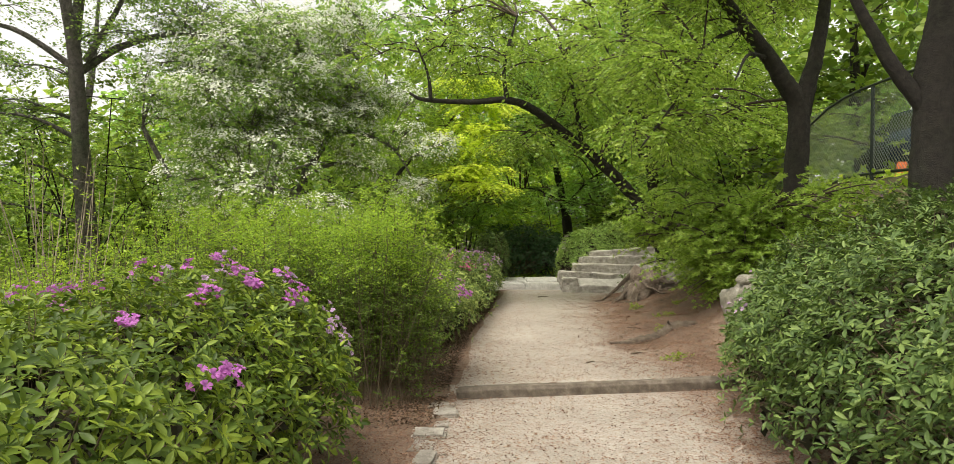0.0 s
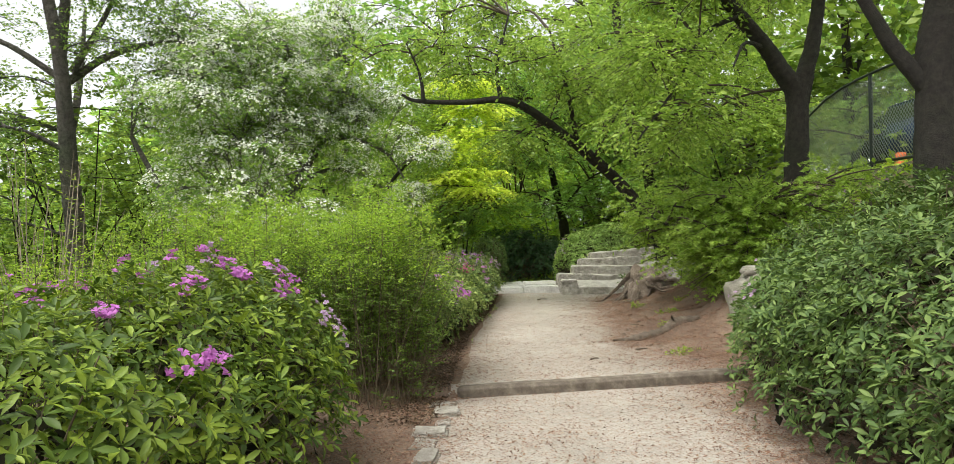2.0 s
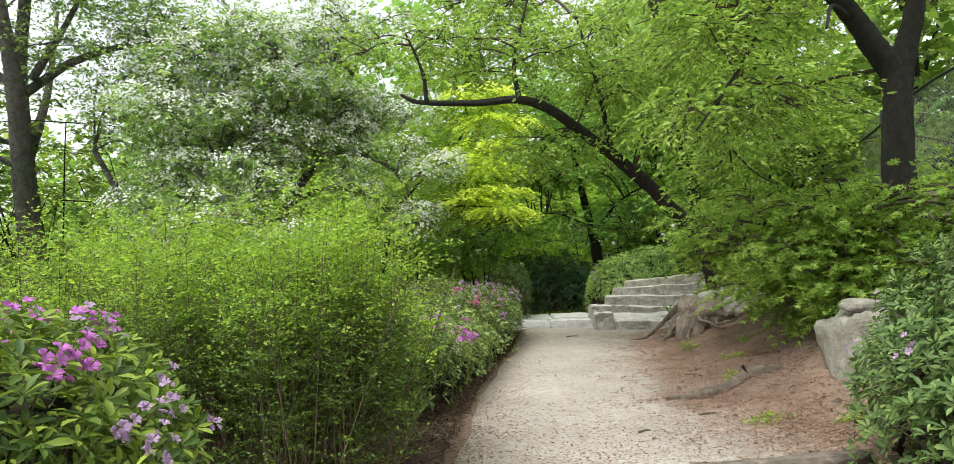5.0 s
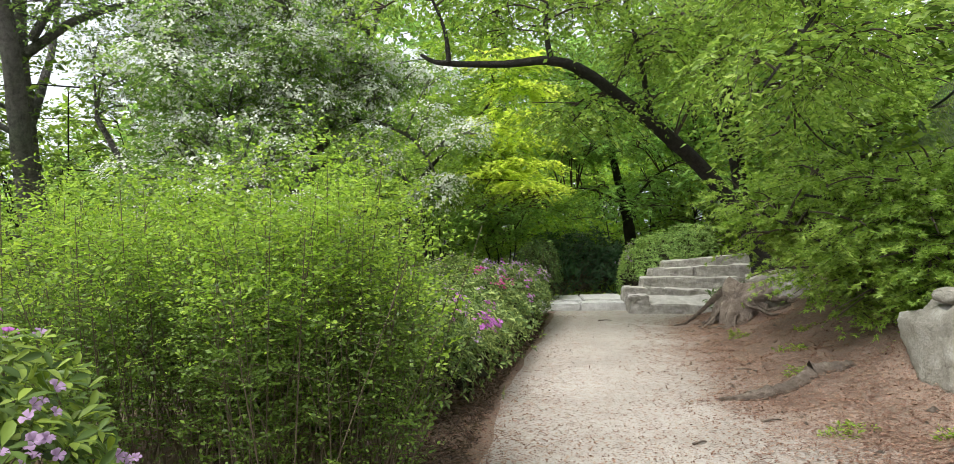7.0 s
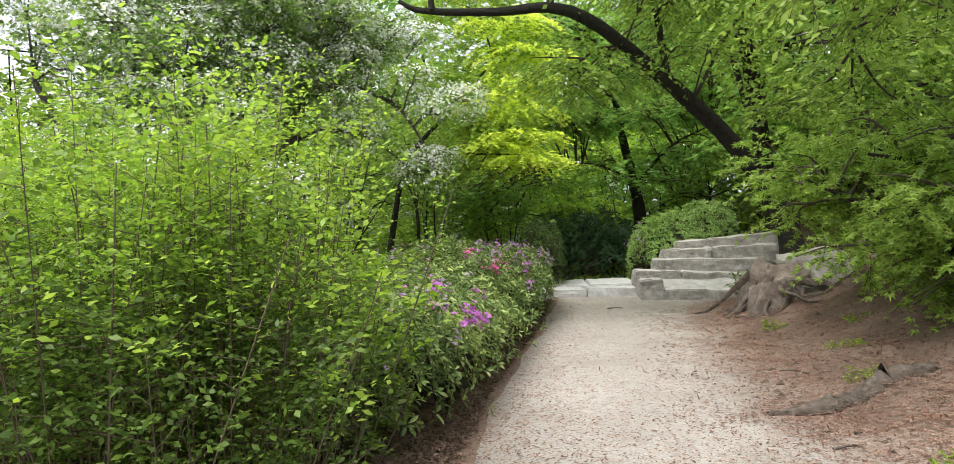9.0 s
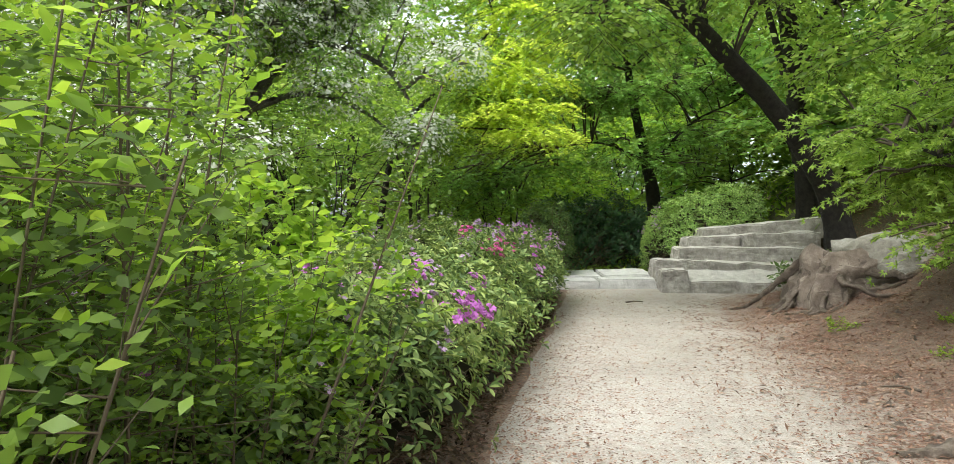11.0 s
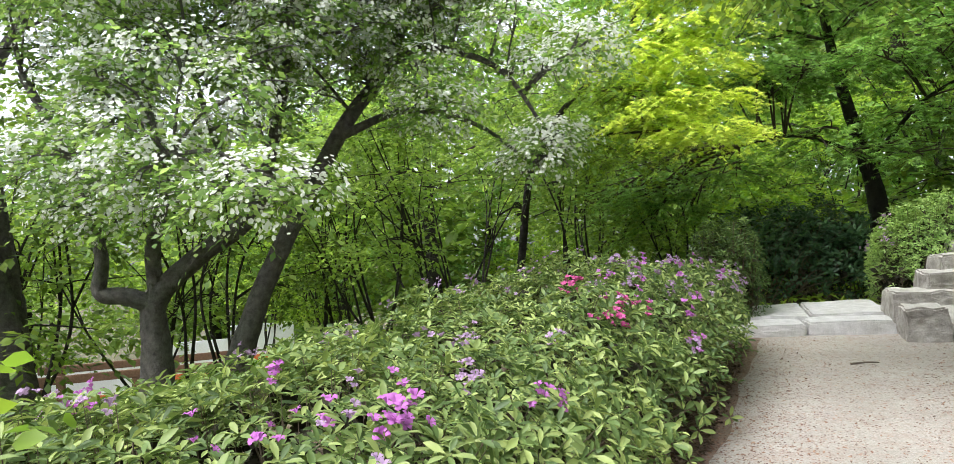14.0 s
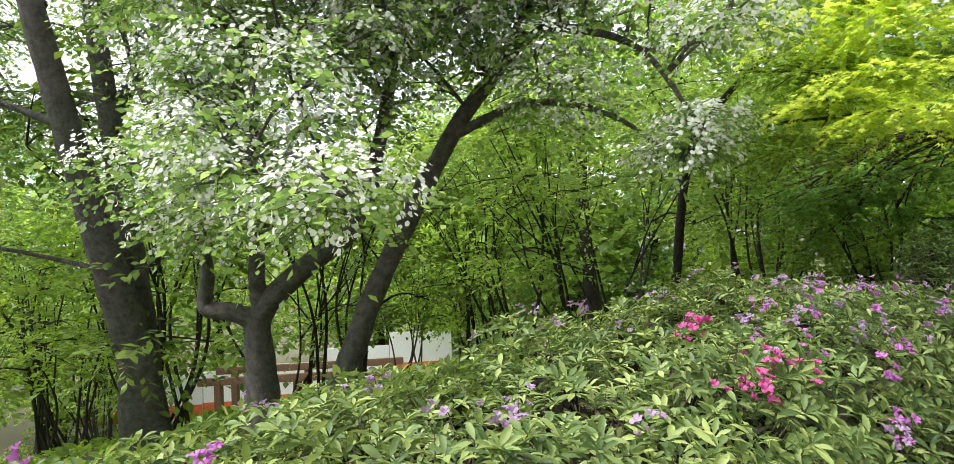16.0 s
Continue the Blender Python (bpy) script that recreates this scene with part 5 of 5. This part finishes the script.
protos = [thin_maple(101, (-6.2, 17.5), L_MAPLE, 4.2), thin_maple(102, (-9.5, 15.5), L_BRIGHT, 4.0), thin_maple(103, (-3.2, 19.5), L_MAPLE, 4.6), thin_maple(104, (-11.5, 12.8), L_GOLD, 3.8)]
g = np.random.default_rng(5)
SPOTS = ((-7.8, 15.0), (-4.6, 16.6), (-8.2, 19.0), (-10.6, 19.6), (-6.0, 21.0), (-1.4, 20.5), (-14, 13.5), (-10.5, 21.5), (-3.8, 23), (-10.2, 10.4), (-13, 9.5), (-0.2, 22.5), (2.8, 21.5), (5.2, 19.5), (5.4, 17.0), (-13.2, 25.5), (6.5, 22.5), (-17, 11), (-16.5, 15.5), (-12, 14.6), (-9.6, 13.6), (-18.6, 16.2), (-21, 17.5), (1.0, 23.8), (-1.9, 25.2), (0.0, 26.5))
for k, (x, y) in enumerate(SPOTS):
    copy_thing(protos[k % 4], Matrix.Translation(on(x, y, -0.1)) @ Matrix.Rotation(g.uniform(0, 6.28), 4, "Z") @ Matrix.Scale((1.0 if k < 19 else 1.12) * g.uniform(0.85, 1.15), 4))


def wood_tree(seed, mat, h, spread):
    g = np.random.default_rng(seed)
    blobs = [((g.normal() * spread * 0.45, g.normal() * spread * 0.45, h * g.uniform(0.22, 0.95)), (spread * 0.5, spread * 0.5, h * 0.13)) for _ in range(16)]
    return tree("woodland_tree", "leafy woodland tree in the distance", [(((0, 0, -0.3), (0.1, 0, h * 0.4), (-0.1, 0.1, h * 0.9)), 0.22, 0.06), (((0, 0, h * 0.3), (0.8, 0.3, h * 0.55), (1.4, 0.5, h * 0.75)), 0.09, 0.03)], blobs, LEAF_PLAIN, mat, M_BARK, 0.34, 1.0, 400, 9, 0.4, 0.5, seed=seed, sides=6, twig=False, group="distant trees")


woods = [wood_tree(201, L_BRIGHT, 9.0, 3.6), wood_tree(202, L_MAPLE, 8.0, 3.4), wood_tree(203, L_DARK, 10.0, 3.8)]
woods[0].location = on(-4, 36, 0)
woods[1].location = on(-17, 37, 0)
woods[2].location = on(3, 27, 0)
WOODS = ((-20, 27.5), (-16.5, 30.5), (-24.5, 29.5), (-13, 31), (-9, 25), (-14, 27.5), (-24, 17), (-27, 25), (-10, 35), (-8, 40), (-25, 33), (-31, 20), (-22, 35), (-12, 36), (-4, 38), (5, 34), (9, 27), (12, 33), (10, 21), (-30, 24), (-33, 14), (-28, 9), (-36, 32), (-18, 44), (-6, 47), (8, 45), (18, 30), (17, 20), (16, 12), (18, 5), (15, -4), (20, 38), (-22, 3), (-14, -6), (-6, -12), (4, -14), (11, -11), (-42, 20), (-30, 45), (1, 33), (-26, 40))
for k, (x, y) in enumerate(WOODS):
    low = 1.0 if x < -20 and y < 22 or -15 < x < -8 and y < 28 else 0.95 if x < -20 and y < 36 else 1.35 if -12 < x < 12 and y > 25 else 1.0
    copy_thing(woods[(k * 2 + 1) % 3], Matrix.Translation(on(x, y, 0)) @ Matrix.Rotation(g.uniform(0, 6.28), 4, "Z") @ Matrix.Scale(low * g.uniform(0.85, 1.2), 4))

# ---- low woodland growth ----
def wood_shrub(seed, mat, h, spread):
    g = np.random.default_rng(seed)
    blobs = [((g.normal() * spread * 0.5, g.normal() * spread * 0.5, h * g.uniform(0.15, 0.9)), (spread * 0.45, spread * 0.45, h * 0.2)) for _ in range(9)]
    return tree("woodland_shrub", "leafy green shrub among the trees", [(((0, 0, -0.2), (0.1, 0, h * 0.4), (-0.1, 0.1, h * 0.8)), 0.035, 0.01), (((0, 0, -0.2), (0.3, 0.2, h * 0.4), (0.6, 0.3, h * 0.8)), 0.03, 0.01)], blobs, LEAF_PLAIN, mat, M_BARK, 0.18, 0.5, 260, 9, 0.3, 0.6, seed=seed, sides=5, twig=False, group="woodland shrubs", category="shrub")


low = [wood_shrub(301, L_MAPLE, 2.2, 1.6), wood_shrub(302, L_GOLD, 1.8, 1.5), wood_shrub(303, L_DARK, 2.4, 1.6)]
low[0].location, low[1].location, low[2].location = on(-2.2, 23.5, 0), on(-8, 30.5, 0), on(4.4, 17.2, 0)
LOW = ((-12, 31), (-16, 30), (-20, 28), (-24, 24), (-5, 31), (-1, 29), (2.6, 24), (5.5, 21), (5.2, 15.6), (6.8, 17.5), (7, 24), (-25, 18), (-26, 12), (-22, 7.5), (-14, 5), (-10, 32), (0.6, 22.9), (3.2, 19.6), (-28, 22), (1.2, 27), (-7.5, 33), (-14, 33), (4.3, 18.8), (9, 18.5), (-18, 32), (-22, 31), (7.4, 20.5), (-3, 33))
for k, (x, y) in enumerate(LOW):
    copy_thing(low[(k * 2 + k // 3) % 3], Matrix.Translation(on(x, y, 0)) @ Matrix.Rotation(g.uniform(0, 6.28), 4, "Z") @ Matrix.Scale(g.uniform(0.8, 1.2), 4))

n = 34000
cx, cy = g.uniform(-26, 9, n), g.uniform(7, 34, n)
bed = np.maximum(np.maximum(interp(EDGE_L, cy) - cx - 2.6, cx - interp(EDGE_R, cy) - 2.0), cy - 16.8)
ok = bed > 0
cx, cy = cx[ok], cy[ok]
P = np.stack([cx, cy, gz(cx, cy) + g.uniform(0, 0.12, len(cx))], -1)
tagged(new("ground_cover", mesh_np("ground_cover", *leaves(P, rand_dir(g, len(cx)) * np.array([1, 1, 0.4]) + np.array([0, 0, 0.5]), rand_dir(g, len(cx)) * 0.5 + np.array([0, 0, 1.0]), g.uniform(0.08, 0.2, len(cx)), LEAF_PLAIN), L_GOLD)), "low green ground cover under the trees", "ground cover", kind="stuff")

# ---- chain-link fence on top of the bank ----
FX, FY0, FY1, FH = 5.8, 3.0, 21.0, 1.42
fence = thing("chain_link_fence", "dark green chain-link fence on top of the bank", "fence", at=(FX, 12, float(gz(FX, 12))))
for k in range(8):
    y = FY0 + 2.57 * k
    b = float(gz(FX, y))
    part("post", mesh_np("post", *tube(((FX, y, b - 0.2), (FX, y, b + FH + 0.05)), 0.03, 0.03, 8, 4), M_FENCE, True), fence)
rail_y = np.linspace(FY0, FY1, 9)
for name, dz in (("top_rail", FH), ("bottom_rail", 0.06)):
    part(name, mesh_np(name, *tube([(FX, y, float(gz(FX, y)) + dz) for y in rail_y], 0.022, 0.022, 8, 30), M_FENCE, True), fence)
A, B = [], []
for y in np.arange(FY0, FY1 - FH, 0.075):
    A += [(FX, y, float(gz(FX, y)) + 0.06), (FX, y, float(gz(FX, y)) + FH)]
    B += [(FX, y + FH, float(gz(FX, y + FH)) + FH), (FX, y + FH, float(gz(FX, y + FH)) + 0.06)]
part("wire_mesh", mesh_np("wire_mesh", *twigs(np.array(A), np.array(B), 0.006), plain_mat("green_wire", (0.16, 0.18, 0.15), 0.5, 0.4)), fence, kind="stuff")

# ---- road, car and drum beyond the fence ----
rx, ry = np.array([7.6, 10.5, 13.4]), np.linspace(-30, 60, 40)
tagged(new("road", mesh_np("road", *grid(rx, ry, lambda x, y: gz(x, y) + 0.03), plain_mat("asphalt", (0.05, 0.05, 0.052), 0.9, grain=60), True)), "grey asphalt road beyond the fence", "road", kind="structure")
M_CAR = plain_mat("dark_blue_paint", (0.03, 0.05, 0.11), 0.25, 0.3, spread=0.05)
M_TYRE = plain_mat("black_rubber", (0.02, 0.02, 0.02), 0.8)
M_GLASS = plain_mat("dark_glass", (0.02, 0.025, 0.03), 0.08, spread=0.05)
M_CHROME = plain_mat("bright_metal", (0.6, 0.6, 0.6), 0.2, 1.0)


def car(at, turn):
    z = float(gz(*at)) + 0.04
    t = thing("parked_car", "dark blue car parked beyond the fence", "car", at=(*at, z))
    prof = ((-2.1, 0.3), (-2.15, 0.75), (-1.95, 0.95), (-1.35, 1.0), (-0.75, 1.42), (0.75, 1.45), (1.55, 1.0), (2.1, 0.85), (2.15, 0.35))
    bm = bmesh.new()
    rows = []
    for yy, sx in ((-0.85, 0.97), (-0.8, 1.0), (0.8, 1.0), (0.85, 0.97)):
        rows.append([bm.verts.new((px * sx, yy * (1 if pz < 1.05 else 0.82), pz)) for px, pz in prof])
    for a, b in zip(rows, rows[1:]):
        for i in range(len(prof)):
            j = (i + 1) % len(prof)
            bm.faces.new((a[i], a[j], b[j], b[i]))
    bm.faces.new(rows[0][::-1])
    bm.faces.new(rows[-1])
    bmesh.ops.bevel(bm, geom=bm.edges[:], offset=0.03, segments=2, affect="EDGES")
    body = new("body", mesh_bm("body", bm, M_CAR, True))
    body.parent = t
    for s in (-1, 1):
        for px in (-1.3, 1.35):
            V, F = tube(((px, s * 0.7, 0.32), (px, s * 0.86, 0.32)), 0.32, 0.32, 20, 4)
            w = new("wheel", mesh_np("wheel", V, F, M_TYRE))
            w.parent = t
            V, F = tube(((px, s * 0.75, 0.32), (px, s * 0.87, 0.32)), 0.2, 0.12, 16, 4)
            rim = new("rim", mesh_np("rim", V, F, M_CHROME))
            rim.parent = w
        bm = bmesh.new()
        bm.faces.new([bm.verts.new(p) for p in ((-1.2, s * 0.835, 1.03), (1.35, s * 0.835, 1.03), (0.7, s * 0.73, 1.38), (-0.72, s * 0.73, 1.36))])
        w = new("side_window", mesh_bm("side_window", bm, M_GLASS))
        w.parent = t
        bm = bmesh.new()
        bmesh.ops.create_icosphere(bm, subdivisions=2, radius=0.1)
        lamp = new("headlight", mesh_bm("headlight", bm, M_CHROME, True))
        lamp.parent = t
        lamp.location = (2.05, s * 0.6, 0.72)
    t.rotation_euler = (0, 0, radians(turn))
    return t


car((8.9, 14.2), 92)
drum = thing("traffic_drum", "orange-red plastic traffic drum", "traffic drum", at=on(7.2, 12.6, 0))
M_ORANGE = plain_mat("orange_plastic", (0.72, 0.17, 0.055), 0.45)
b = on(7.2, 12.6, 0)
part("drum", mesh_np("drum", *tube((b, (b[0], b[1], b[2] + 0.18), (b[0], b[1], b[2] + 0.36)), 0.12, 0.08, 16, 8), M_ORANGE, True), drum)

# ---- pergola and hoarding below the slope ----
pergola = thing("pergola", "brown timber pergola below the slope", "pergola", at=on(-15, 19.8, 0))
for k, (px, py) in enumerate(((-16.6, 18.5), (-15.0, 19.8), (-13.2, 21.2), (-18.2, 20.0), (-16.6, 21.4), (-14.8, 22.8))):
    z = float(gz(px, py))
    part("post", mesh_bm("post", rough_block((0.2, 0.2, -1.35 - z), (px, py, z), 40, 1, 0.004, k), M_WOODPOST), pergola)
for (ax, ay), (bx, by) in (((-17, 18.15), (-12.8, 21.55)), ((-18.6, 19.65), (-14.4, 23.15))):
    L = math.hypot(bx - ax, by - ay)
    part("beam", mesh_bm("beam", rough_block((L, 0.16, 0.2), ((ax + bx) / 2, (ay + by) / 2, -1.36), math.degrees(math.atan2(by - ay, bx - ax)), 3, 0.004, 3), M_WOODPOST), pergola)
hoard = thing("hoarding", "long white site hoarding with an orange band", "hoarding", at=on(-19, 23, 0))
for k in range(6):
    x, y = -25 + 1.7 * k, 19.4 + 1.35 * k
    z = float(gz(x, y)) - 0.1
    panel = part("panel", mesh_bm("panel", rough_block((2.15, 0.05, 1.9), (x, y, z), 38.5, 1, 0.002, k), plain_mat("white_sheet", (0.8, 0.8, 0.8), 0.5, spread=0.05) if k == 0 else bpy.data.materials["white_sheet"]), hoard)
    band = part("band", mesh_bm("band", rough_block((2.15, 0.02, 0.45), (x + 0.03, y - 0.045, z + 0.4), 38.5, 1, 0.001, k), M_ORANGE), panel)
